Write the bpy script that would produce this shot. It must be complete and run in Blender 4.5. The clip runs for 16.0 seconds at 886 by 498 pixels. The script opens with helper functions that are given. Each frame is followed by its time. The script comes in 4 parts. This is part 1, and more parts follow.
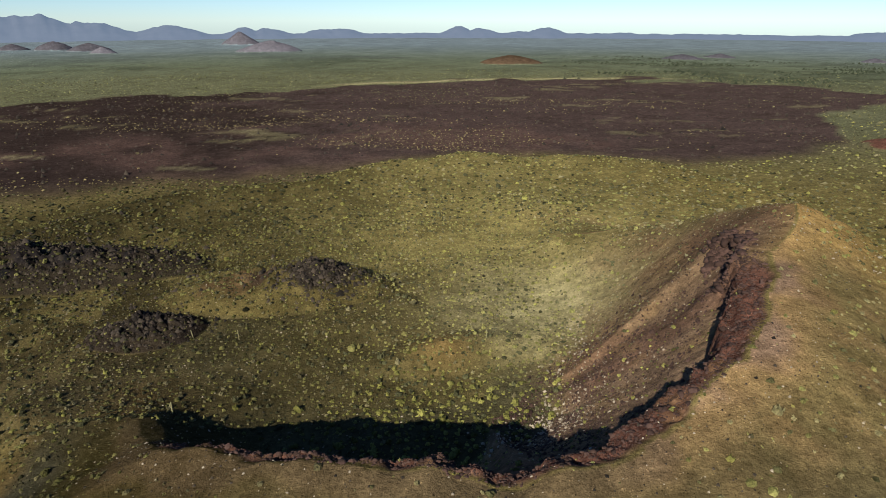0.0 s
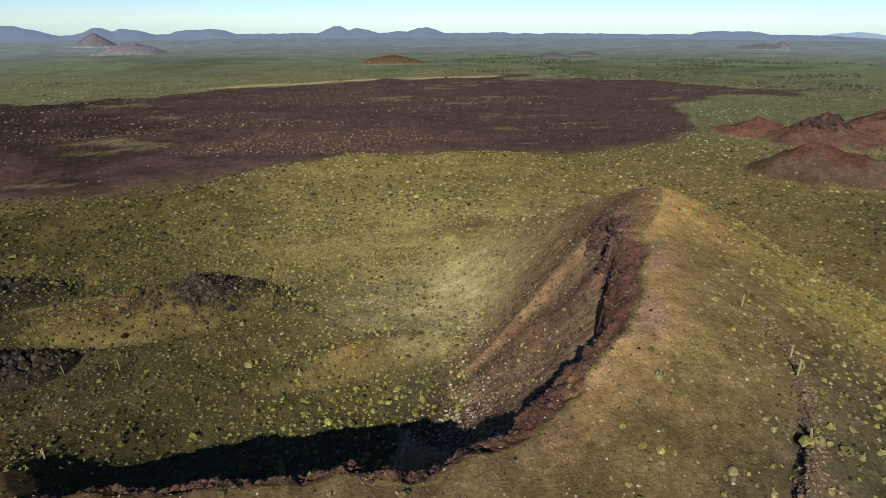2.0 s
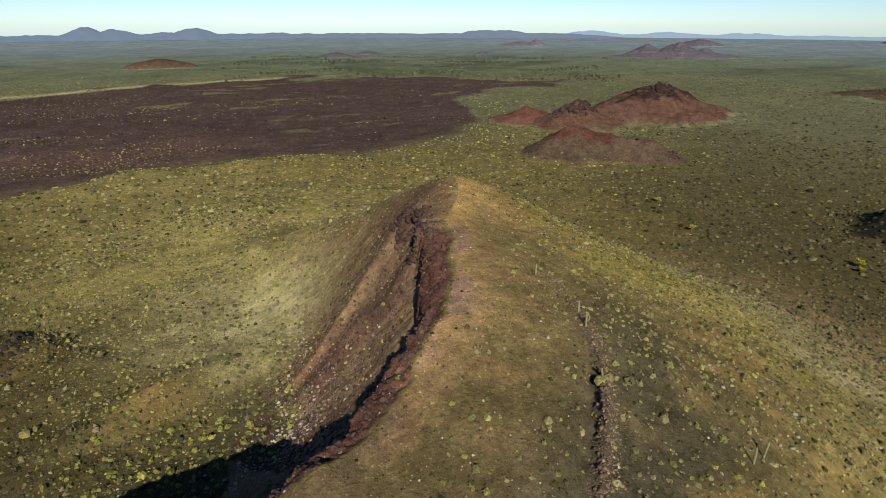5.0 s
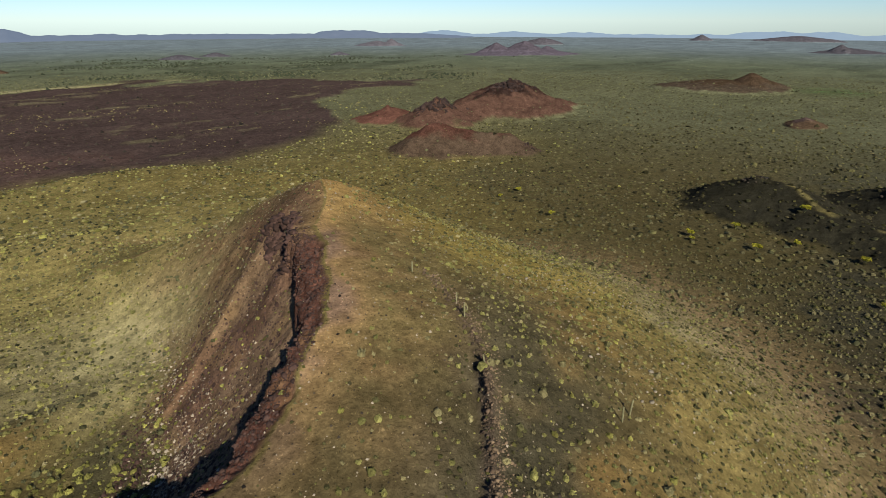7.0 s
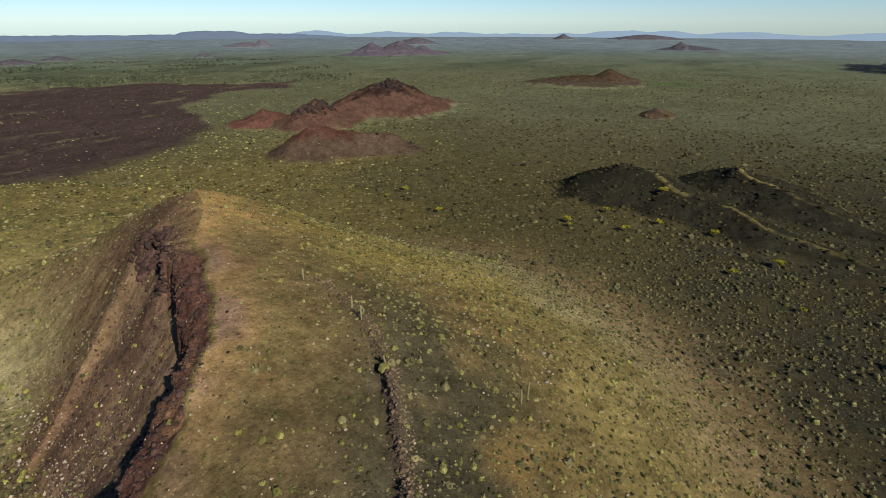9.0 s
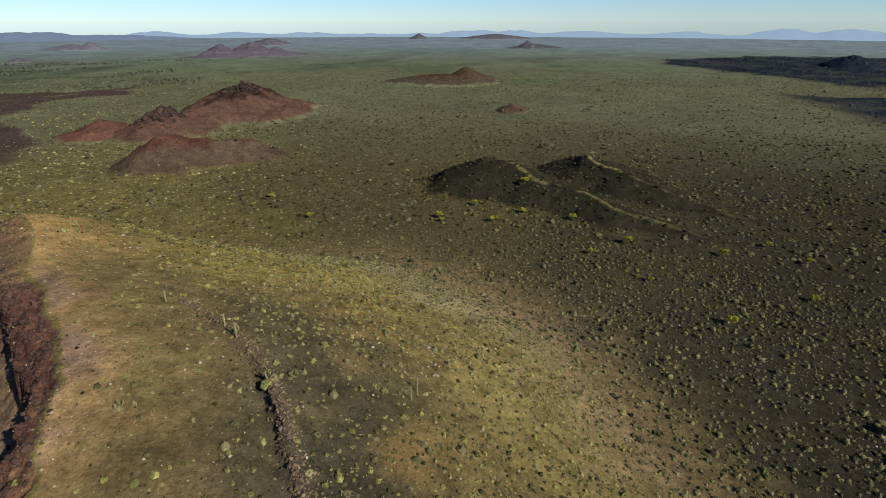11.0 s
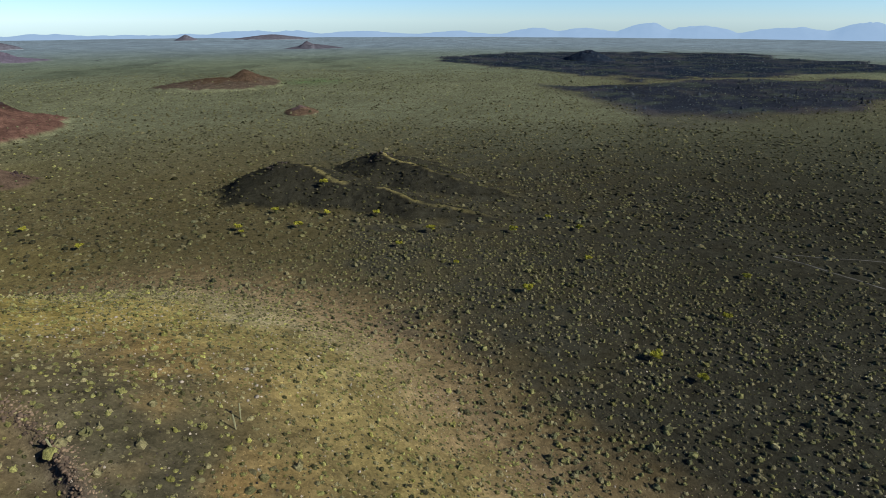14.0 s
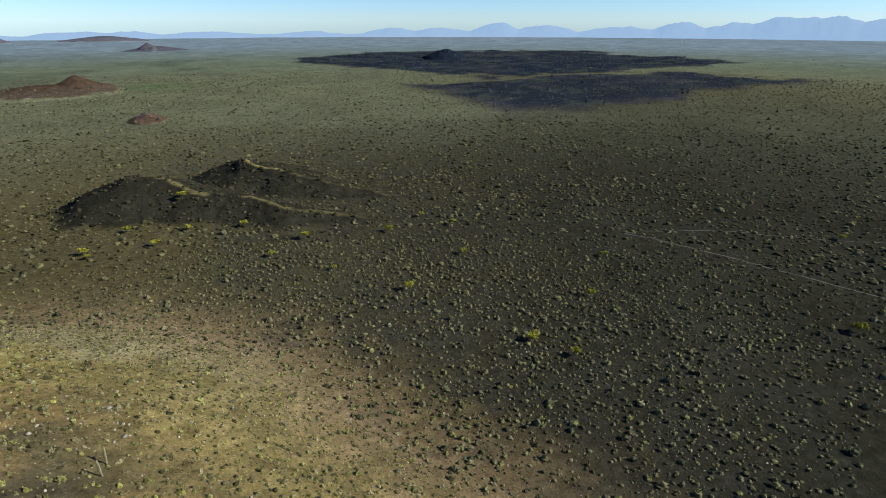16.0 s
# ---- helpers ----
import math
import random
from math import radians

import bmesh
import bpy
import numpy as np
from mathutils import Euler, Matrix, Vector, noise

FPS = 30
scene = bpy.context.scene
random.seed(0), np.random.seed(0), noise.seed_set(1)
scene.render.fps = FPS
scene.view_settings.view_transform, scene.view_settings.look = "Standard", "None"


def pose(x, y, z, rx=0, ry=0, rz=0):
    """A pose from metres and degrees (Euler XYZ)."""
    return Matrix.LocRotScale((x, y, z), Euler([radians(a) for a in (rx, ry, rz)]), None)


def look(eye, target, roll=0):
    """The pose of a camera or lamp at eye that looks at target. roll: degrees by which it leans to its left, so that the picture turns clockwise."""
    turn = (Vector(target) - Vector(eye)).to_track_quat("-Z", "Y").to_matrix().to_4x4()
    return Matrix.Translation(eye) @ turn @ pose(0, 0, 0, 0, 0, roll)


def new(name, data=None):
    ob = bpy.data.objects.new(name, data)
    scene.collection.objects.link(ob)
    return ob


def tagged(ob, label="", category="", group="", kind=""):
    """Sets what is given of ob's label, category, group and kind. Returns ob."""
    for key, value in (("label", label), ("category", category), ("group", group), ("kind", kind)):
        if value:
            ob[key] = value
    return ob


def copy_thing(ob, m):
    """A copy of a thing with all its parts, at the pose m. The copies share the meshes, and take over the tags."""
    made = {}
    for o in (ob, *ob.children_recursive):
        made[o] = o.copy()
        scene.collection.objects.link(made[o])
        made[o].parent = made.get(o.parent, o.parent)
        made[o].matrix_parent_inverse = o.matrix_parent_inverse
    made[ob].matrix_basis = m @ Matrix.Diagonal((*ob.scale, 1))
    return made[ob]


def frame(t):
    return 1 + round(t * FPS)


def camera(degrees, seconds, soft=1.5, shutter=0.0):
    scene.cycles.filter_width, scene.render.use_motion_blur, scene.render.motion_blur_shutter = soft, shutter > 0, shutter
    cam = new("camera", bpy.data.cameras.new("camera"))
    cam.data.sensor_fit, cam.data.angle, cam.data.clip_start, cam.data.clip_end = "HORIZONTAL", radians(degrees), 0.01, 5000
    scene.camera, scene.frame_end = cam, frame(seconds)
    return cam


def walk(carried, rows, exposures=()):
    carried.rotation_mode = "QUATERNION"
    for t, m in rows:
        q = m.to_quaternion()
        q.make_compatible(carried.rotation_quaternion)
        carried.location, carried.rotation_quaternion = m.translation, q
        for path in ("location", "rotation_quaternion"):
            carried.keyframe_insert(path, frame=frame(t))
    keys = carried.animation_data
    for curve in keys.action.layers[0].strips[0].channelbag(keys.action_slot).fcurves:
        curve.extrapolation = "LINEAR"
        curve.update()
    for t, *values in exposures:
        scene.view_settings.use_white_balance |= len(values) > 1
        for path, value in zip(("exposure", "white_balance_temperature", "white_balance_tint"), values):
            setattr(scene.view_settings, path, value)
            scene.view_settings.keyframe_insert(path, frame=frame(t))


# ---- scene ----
# camera: a drone hovering 100 m over the plain, turning on the spot
EYE = (0.0, 0.0, 100.0)
TILT = 67.5
TURN = [(0.0, -0.0), (0.5, -1.88), (1.0, -4.68), (1.5, -8.06), (2.0, -11.66), (2.5, -15.18), (3.0, -18.72), (3.5, -22.07),
        (6.0, -39.79), (6.5, -43.27), (7.0, -46.65), (7.5, -49.58), (8.0, -52.49), (8.5, -55.6), (9.0, -58.78),
        (11.5, -76.32), (12.0, -80.05), (12.5, -83.6), (13.0, -86.89), (13.5, -90.42), (14.0, -93.82), (14.5, -97.11),
        (15.0, -100.6), (15.5, -104.33), (16.0, -107.52)]
cam = camera(77.52, 16.0, soft=0.5)
walk(cam, [(t, pose(*EYE, TILT, 0, yaw)) for t, yaw in TURN], exposures=[(0.0, 1.00, 6100, 10), (6.5, 0.90, 6200, 10), (9.0, 0.80, 6100, 10), (12.5, 0.96, 5750, 10), (16.0, 1.14, 5450, 10)])

# ---- light ----
SUN_AZ, SUN_EL = 204.0, 32.0
world = bpy.data.worlds.new("desert_sky")
scene.world = world
world.use_nodes = True
wn = world.node_tree.nodes
sky = wn.new("ShaderNodeTexSky")
sky.sky_type, sky.sun_disc = "NISHITA", False
sky.sun_elevation, sky.sun_rotation = radians(SUN_EL), radians(SUN_AZ)
sky.altitude, sky.air_density, sky.dust_density, sky.ozone_density = 100, 0.85, 0.03, 4.0
tint = wn.new("ShaderNodeMix")
tint.data_type, tint.blend_type = "RGBA", "MULTIPLY"
tint.inputs["Factor"].default_value = 1.0
tint.inputs["B"].default_value = (0.84, 0.96, 1.08, 1)
world.node_tree.links.new(sky.outputs[0], tint.inputs["A"])
world.node_tree.links.new(tint.outputs["Result"], wn["Background"].inputs[0])
wn["Background"].inputs[1].default_value = 0.054
sun = new("sun", bpy.data.lights.new("sun", "SUN"))
sun.data.energy, sun.data.angle, sun.data.color = 5.0, radians(0.53), (1.0, 0.89, 0.68)
sa, se = radians(SUN_AZ), radians(SUN_EL)
sun.matrix_world = look((0, 0, 300), (-math.sin(sa) * math.cos(se), -math.cos(sa) * math.cos(se), 300 - math.sin(se)))


# ---- numbers: noise and blending ----
def table(seed):
    return np.random.default_rng(seed).random((256, 256))


TABLES = [table(s) for s in range(12)]


def grain(x, y, seed=0):
    """Smooth lattice noise, 0 to 1."""
    tab = TABLES[seed % 12]
    ix, iy = np.floor(x).astype(np.int64), np.floor(y).astype(np.int64)
    fx, fy = x - ix, y - iy
    fx, fy = fx * fx * (3 - 2 * fx), fy * fy * (3 - 2 * fy)
    ix, iy, jx, jy = ix & 255, iy & 255, (ix + 1) & 255, (iy + 1) & 255
    return (tab[ix, iy] * (1 - fx) + tab[jx, iy] * fx) * (1 - fy) + (tab[ix, jy] * (1 - fx) + tab[jx, jy] * fx) * fy


def fbm(x, y, size, octaves=4, seed=0):
    """Fractal noise about 0, roughly -1 to 1."""
    total, amp, norm = 0.0, 1.0, 0.0
    for k in range(octaves):
        f = 2.0 ** k / size
        total = total + amp * (2 * grain(x * f + 17.3 * k, y * f + 9.1 * k, seed + k) - 1)
        norm += amp
        amp *= 0.5
    return total / norm * 1.6


def step(a, b, v):
    u = np.clip((v - a) / (b - a), 0, 1)
    return u * u * (3 - 2 * u)


def mix(a, b, w):
    return a * (1 - w[..., None]) + np.asarray(b) * w[..., None]


# ---- the lie of the land ----
CX, CY = 10.0, 115.0            # middle of the crater
FOOT = 172.0                    # radius of the cone's foot
# the rim round the crater: bearing from its middle, radius, height
RIM = np.array([(-74, 118, 12), (-50, 114, 10), (-20, 110, 9), (8, 108, 12), (26, 104, 20), (42, 99, 31), (58, 92, 45), (69, 87, 53), (75, 85, 56),
                (82, 76, 55), (94, 61, 54), (114, 56, 53), (133, 56, 51), (148, 55, 48), (167, 57.5, 44), (181, 58, 42), (194, 56, 41),
                (208, 60, 40), (221, 64, 38), (232, 71, 35), (246, 74, 24), (260, 80, 16), (273, 93, 13), (286, 118, 12)])
# the cliff under the rim: bearing, height, width of the rubble bench over it
CLIFF = np.array([(-74, 0, 3), (40, 0, 6), (66, 0, 16), (73, 0.6, 17), (79, 3.5, 14.5), (86, 5, 11), (92, 6, 8.4), (98, 7.5, 7.0), (106, 8.5, 6.4), (114, 9.5, 6.0), (133, 10.5, 5.8),
                  (150, 9, 5.2), (167, 6.5, 5), (178, 5, 4.5), (188, 7, 4), (199, 14, 3.3), (209, 20, 3), (228, 11, 3), (240, 1.5, 3), (270, 0, 3), (286, 0, 3)])
RIM_CALM = np.convolve(np.pad(np.interp(np.arange(-74, 287), RIM[:, 0], RIM[:, 1]), 24, mode="edge"), np.hanning(49) / np.hanning(49).sum(), mode="valid")


def bearing(dx, dy):
    b = np.degrees(np.arctan2(dx, dy))
    return np.where(b < -74, b + 360, b)


def apron_edge(b):
    return np.interp(b, [-74, -46, -23, 2, 27, 45, 60, 75, 250, 286], [225, 240, 225, 285, 290, 250, 190, 150, 150, 225])


def knob(x, y, cx, cy, rx, ry, turn, h, sharp=1.0):
    """A rounded hill: 1 at its top, 0 outside."""
    a = radians(turn)
    u = ((x - cx) * math.cos(a) + (y - cy) * math.sin(a)) / rx
    v = (-(x - cx) * math.sin(a) + (y - cy) * math.cos(a)) / ry
    return h * np.clip(1 - np.sqrt(u * u + v * v), 0, 1) ** sharp


def base(x, y):
    """Height of the plain and of the apron round the crater, without the cone."""
    dx, dy = x - CX, y - CY
    b, rho = bearing(dx, dy), np.hypot(dx, dy)
    r = np.hypot(x, y)
    b2 = np.where(b > 180, b - 360, b)
    sector = step(-130, -80, b2) * (1 - step(50, 95, b2))
    edge = apron_edge(b) + 10 * fbm(x, y, 70, 3, 3)
    apron = 1 - step(edge - 12, edge + 36, rho)
    crest = np.exp(-((rho - edge + 12) / 26) ** 2)
    z = sector * (9.5 * apron + 4.6 * crest)
    z = z + 2.6 * fbm(x, y, 55, 4, 1) * sector * apron * step(40, 110, rho)
    z = z + 0.7 * fbm(x, y, 45, 4, 2) * (1 - 0.7 * step(500, 1500, r)) + 2.2 * fbm(x, y, 260, 3, 5) * step(250, 700, r) * (1 - step(2500, 4000, r))
    z = z + lava(x, y) * (1.0 + 1.3 * fbm(x, y, 22, 4, 6))
    return z


def lava(x, y):
    """1 on the lava flows, 0 off them."""
    az, r = np.degrees(np.arctan2(x, y)), np.hypot(x, y)
    w = 1 + 0.07 * fbm(x, y, 90, 4, 7)
    rr = r * w
    near = np.interp(az, [-60, -40, -22, -11, 0, 17, 25, 32, 36.6], [420, 415, 400, 395, 440, 440, 455, 520, 600])
    far = np.interp(az, [-60, -34, -16, -8, 1, 12, 21, 34, 45], [800, 850, 912, 980, 1015, 1050, 1105, 1090, 1035])
    one = step(near - 35, near + 45, rr) * (1 - step(far - 10, far + 10, rr)) * (1 - step(44, 46, az))
    low = np.interp(az, [33.7, 36.6], [775, 600])
    high = np.interp(az, [33.7, 37.4, 45], [775, 885, 1015])
    notch = step(33.2, 34.2, az) * step(low - 12, low + 12, rr) * (1 - step(high - 12, high + 12, rr))
    one = one * (1 - notch) * step(-75, -60, az)
    n1 = np.interp(az, [93, 101, 109, 116, 125, 134, 140], [1560, 1250, 1110, 1110, 1300, 1600, 1900])
    f1 = np.interp(az, [93, 101, 119, 128, 134, 140], [1600, 2010, 2060, 1900, 1650, 1700])
    two = step(n1 - 25, n1 + 25, rr) * (1 - step(f1 - 25, f1 + 25, rr)) * step(93, 94, az)
    n2 = np.interp(az, [103, 109, 114, 122, 129, 135, 142], [1000, 770, 670, 700, 850, 1070, 1250])
    f2 = np.interp(az, [103, 110, 116, 128, 135, 142], [1000, 1010, 1070, 1240, 1220, 1250])
    three = step(n2 - 60, n2 + 60, rr) * (1 - step(f2 - 20, f2 + 20, rr)) * step(102, 104, az) * (1 - step(139, 143, az))
    return np.clip(np.maximum(one, np.maximum(two, three * 0.9)), 0, 1)


# a dyke of broken rock that runs down the flank
DYKE = np.array([(79.5, 82), (76, 72.4), (70.2, 59.4), (65, 51.6), (58.2, 44.8), (51.4, 38.9), (45, 33.3), (34, 22)])


# the line where the scree meets the crater floor
FOOTLINE = np.array([(60, 205), (43.5, 162.3), (38.2, 140.9), (29.7, 113.2), (26.5, 105.7), (22.9, 102.5), (17.3, 98.5), (10.7, 94.4)])


def near_line(x, y, line):
    """Signed distance to a line of points, and how far along it."""
    best, along, side = np.full(np.shape(x), 1e9), np.zeros(np.shape(x)), np.zeros(np.shape(x))
    done = 0.0
    for (ax, ay), (bx, by) in zip(line[:-1], line[1:]):
        lx, ly = bx - ax, by - ay
        n = math.hypot(lx, ly)
        t = np.clip(((x - ax) * lx + (y - ay) * ly) / n ** 2, 0, 1)
        d = np.hypot(x - ax - t * lx, y - ay - t * ly)
        hit = d < best
        best = np.where(hit, d, best)
        along = np.where(hit, done + t * n, along)
        side = np.where(hit, np.sign(lx * (y - ay) - ly * (x - ax)), side)
        done += n
    return best * side, along


def land(x, y):
    """Height of the ground with the cone, and the numbers that colour it."""
    dx, dy = x - CX, y - CY
    b, rho = bearing(dx, dy), np.hypot(dx, dy)
    flat = base(x, y)
    arc = np.radians(b) * 60
    R0, Z0 = np.interp(b, RIM[:, 0], RIM[:, 1]), np.interp(b, RIM[:, 0], RIM[:, 2])
    fade = np.exp(-np.abs(R0 - rho) / 5)          # the rim's unevenness dies out down the slopes
    fade = fade * (1 - 0.95 * step(236, 250, b))
    R = R0 + fade * 1.5 * fbm(arc, arc * 0 + 3.1, 9, 4, 4)
    Z = Z0 + fade * (0.4 + 1.0 * step(160, 185, b)) * fbm(arc, arc * 0 + 8.1, 7, 3, 6)
    hc = np.interp(b, CLIFF[:, 0], CLIFF[:, 1])
    wb = np.interp(b, CLIFF[:, 0], CLIFF[:, 2])
    breach = 1 - step(11, 26, Z)
    foot = FOOT + 7 * fbm(np.sin(np.radians(b)) * 90, np.cos(np.radians(b)) * 90, 60, 2, 8)
    foot = foot + np.interp(b, [62, 82, 100, 122, 145], [0, 16, 24, 14, 0])
    foot = np.where(Z < 30, np.maximum(R + 45, R + (foot - R) * np.clip((Z - 5) / 30, 0.3, 1)), foot)
    u = np.clip((rho - R) / (foot - R), 0, 1)
    w = 1 - np.clip((rho - R) / (foot - R), 0, 1.4) ** np.interp(b, [-74, 60, 96, 135], [1.15, 1.15, 1.2, 1.5])
    out = flat + np.maximum(Z - flat, 0) * np.logaddexp(0, w * 11) / 11
    out = out + (0.8 * fbm(x, y, 19, 4, 9) + 0.2 * fbm(x, y, 4, 3, 2)) * step(0, 0.15, u) * (1 - step(0.75, 1, u)) * (1 - breach)
    d = np.maximum(R - rho, 0)
    calm = np.interp(b, np.arange(-74, 287), RIM_CALM) - rho
    d = np.maximum(d + (calm - d) * step(4, 24, d) * (1 - step(150, 172, b)), 0)
    jag = 1.6 * fbm(arc, rho * 0.15, 5, 4, 10)
    wj = wb + jag * np.exp(-np.maximum(d - wb - 2, 0) / 5)
    scree = np.interp(b, [-74, 20, 48, 60, 72, 80, 94, 114, 133, 155, 174, 190, 206, 234, 260, 286], [0.3, 0.34, 0.52, 0.66, 0.84, 0.90, 0.93, 0.96, 0.88, 0.80, 0.62, 0.80, 1.25, 0.85, 0.25, 0.2])
    top = np.minimum(d, wj)
    soft = 5.5 * (1 - step(92, 108, b)) + 0.8        # the crest is round at the summit, sharper lower down
    drop = np.interp(b, [234, 252], [0.5, 0.12]) * (np.sqrt(top * top + soft * soft) - soft) + hc * step(0, 1.6, d - wj) + scree * np.maximum(d - wj - 1.2, 0)
    rough = step(0.5, 2.5, d) * np.clip(hc / 6, 0, 1) * (1 - (1 - step(90, 102, b)) * (1 - step(wb - 4, wb - 1, d)))
    inner = Z - drop + rough * (1 - step(wb + 2, wb + 5, d)) * 0.95 * fbm(x, y, 2.4, 3, 11)
    inner = inner + (0.5 * fbm(x, y, 9, 4, 1) + 0.25 * fbm(x, y, 2.5, 3, 2)) * step(wb + 1, wb + 6, d) * (1 - breach)
    floor_z = 11.0 + 1.8 * fbm(x, y, 32, 4, 3) + knob(x, y, -2, 137, 26, 10, 20, 4.0) + flat * 0
    k = 3.0 + 5.0 * (1 - step(80, 120, b)) * step(20, 40, b)
    h = np.clip(0.5 + 0.5 * (inner - floor_z) / k, 0, 1)
    inside = floor_z * (1 - h) + inner * h + k * h * (1 - h)
    inside = np.where(breach > 0.99, np.maximum(flat * step(60, 110, rho) + floor_z * (1 - step(60, 110, rho)), 0), inside)
    mixw = step(0.6, 1.0, breach)
    low = flat * step(60, 110, rho) + floor_z * (1 - step(60, 110, rho))
    z = np.where(rho > R, out, inside)
    z = z * (1 - mixw) + low * mixw
    z = z + knob(x, y, -98, 104, 60, 42, 28, 8.0, 1.25) * step(40, 70, rho)
    off, along = near_line(x, y, DYKE)
    live = step(0, 12, along) * (1 - step(66, 74, along)) * (0.3 + 0.7 * step(26, 42, along))
    z = z + live * (1.5 * np.exp(-((off - 0.4) / 1.2) ** 2) - 1.3 * np.exp(-((off + 1.9) / 1.5) ** 2)) * (0.75 + 0.5 * fbm(x, y, 5, 2, 5))
    return z, dict(b=b, rho=rho, R=R, Z=Z, u=u, v=np.clip((rho - R) / (foot - R), 0, 2), d=d, hc=hc, wb=wj, breach=breach, off=off, live=live, floor=1 - h, flat=flat)


OLIVE = np.array((0.096, 0.077, 0.029))
GRASS = np.array((0.124, 0.104, 0.040))
TAN = np.array((0.172, 0.112, 0.052))
OCHRE = np.array((0.150, 0.092, 0.032))
SCORIA = np.array((0.092, 0.062, 0.040))
RED = np.array((0.080, 0.039, 0.029))
LAVA = np.array((0.043, 0.0300, 0.0270))
CINDER = np.array((0.0255, 0.0240, 0.0162))
BLACK = np.array((0.0095, 0.0130, 0.0195))
PALE = np.array((0.240, 0.215, 0.115))
HAZY_GREEN = np.array((0.076, 0.090, 0.060))
HAZE_BLUE = np.array((0.108, 0.134, 0.150))


def spot(x, y, cx, cy, r):
    return np.exp(-((x - cx) ** 2 + (y - cy) ** 2) / r ** 2)


def colours(x, y, k):
    """Colour of the soil, by its kind, with some haze, light and shade painted in."""
    az, r = np.degrees(np.arctan2(x, y)), np.hypot(x, y)
    blot, fine = fbm(x, y, 60, 4, 4), fbm(x, y, 9, 4, 7)
    c = np.broadcast_to(OLIVE, (*np.shape(x), 3)).copy()
    # dark cinder plain to the east and south, greener to the north and far off
    east = (0.62 * step(42, 60, az + 9 * blot) + 0.38 * step(68, 96, az + 9 * blot)) * (1 - 0.85 * step(430, 1300, r))
    c = mix(c, CINDER, np.clip(east * (0.9 + 0.2 * fine), 0, 1))
    c = mix(c, (0.0172, 0.0166, 0.0118), east * step(86, 128, az + 8 * blot) * 0.9)
    # western soil: darker brown, deepened further to mimic the lens's dim edge
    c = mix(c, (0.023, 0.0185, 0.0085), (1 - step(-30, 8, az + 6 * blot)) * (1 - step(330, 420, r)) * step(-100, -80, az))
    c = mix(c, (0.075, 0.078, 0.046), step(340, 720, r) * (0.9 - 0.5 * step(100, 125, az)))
    # distance haze put into the far plain's colour, ever bluer and paler
    c = mix(c, HAZY_GREEN, step(900, 1700, r) * 0.9)
    c = mix(c, HAZY_GREEN * 0.55, step(900, 1500, r) * step(0.05, 0.5, fbm(x * 0.5, y, 160, 4, 3)) * 0.6)
    c = mix(c, HAZE_BLUE, step(1400, 2800, r))
    # belts of dark thicket between the lava and the red hills
    belt = step(12, 20, az) * (1 - step(44, 52, az)) * step(1080, 1180, r) * (1 - step(1700, 2000, r))
    c = mix(c, HAZY_GREEN * 0.32, belt * step(-0.05, 0.35, fbm(x * 0.6, y * 0.6, 34, 4, 1) + 0.4 * fbm(x, y, 300, 2, 2)) * 0.4)
    # the apron: yellow-green crest, darker blotches, a pale patch below the spur
    breach = k["breach"]
    c = mix(c, GRASS * 0.92, np.clip((step(95, 190, k["rho"]) * (1 - step(300, 340, k["rho"])) * (0.75 + 0.3 * fine)) * breach * (0.15 + 0.85 * step(-20, 10, az)), 0, 1))
    c = mix(c, GRASS * 1.45, spot(x, y, 40, 225, 85) * 0.85)
    c = mix(c, OLIVE * 0.75, np.clip(0.75 * breach * step(0.0, 0.8, fine + 0.5 * blot - 0.1) * (1 - step(170, 230, k["rho"])), 0, 1))
    # dark olive crater floor, with the rim's shade deepened in its colour
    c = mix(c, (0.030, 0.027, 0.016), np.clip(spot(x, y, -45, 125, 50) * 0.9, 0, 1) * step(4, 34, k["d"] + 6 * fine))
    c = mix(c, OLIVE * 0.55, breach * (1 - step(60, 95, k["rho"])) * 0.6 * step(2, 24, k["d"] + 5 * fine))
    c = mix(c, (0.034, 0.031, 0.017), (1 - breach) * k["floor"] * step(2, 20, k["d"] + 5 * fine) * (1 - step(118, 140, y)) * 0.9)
    c = mix(c, PALE * 1.25, spot(x, y, 35, 166, 30) * (0.8 + 0.2 * fine) * 0.9)
    c = mix(c, OCHRE, spot(x, y, 0, 138, 9) * 0.5)
    c = mix(c, (0.050, 0.040, 0.020), np.clip(1.3 * spot(x, y, -98, 106, 34), 0, 1) * 0.8)
    c = mix(c, OCHRE * 1.1, np.clip(1.3 * spot(x, y, -73, 107, 8) * (0.8 + 0.8 * fine), 0, 1) * 0.8)
    # pale playa along the far edge of the lava
    edge = np.interp(az, [-60, -34, -16, -8, 1, 12, 21, 34], [830, 880, 945, 1010, 1050, 1085, 1140, 1130])
    c = mix(c, PALE, np.exp(-((r - edge) / 16) ** 2) * step(-14, -8, az) * (1 - step(18, 24, az)) * 0.9)
    c = mix(c, (0.050, 0.088, 0.030), np.clip(spot(x, y, 1025, 158, 48) * (0.8 + 0.6 * fine), 0, 1) * 0.7)
    flow = lava(x, y)
    dark = step(80, 95, az)
    c = mix(c, LAVA, flow)
    c = mix(c, LAVA * 0.55, flow * (1 - step(-26, -6, az + 8 * blot)))
    c = mix(c, BLACK, flow * dark)
    c = mix(c, LAVA + (0.016, 0.007, 0.004), flow * (1 - dark) * step(0.0, 0.6, blot) * 0.6 * (1 - step(520, 640, r)))
    c = mix(c, PALE * 0.55, flow * step(0.62, 0.85, fbm(x * 0.45, y * 2.4, 40, 4, 9)) * (0.5 - 0.4 * dark))
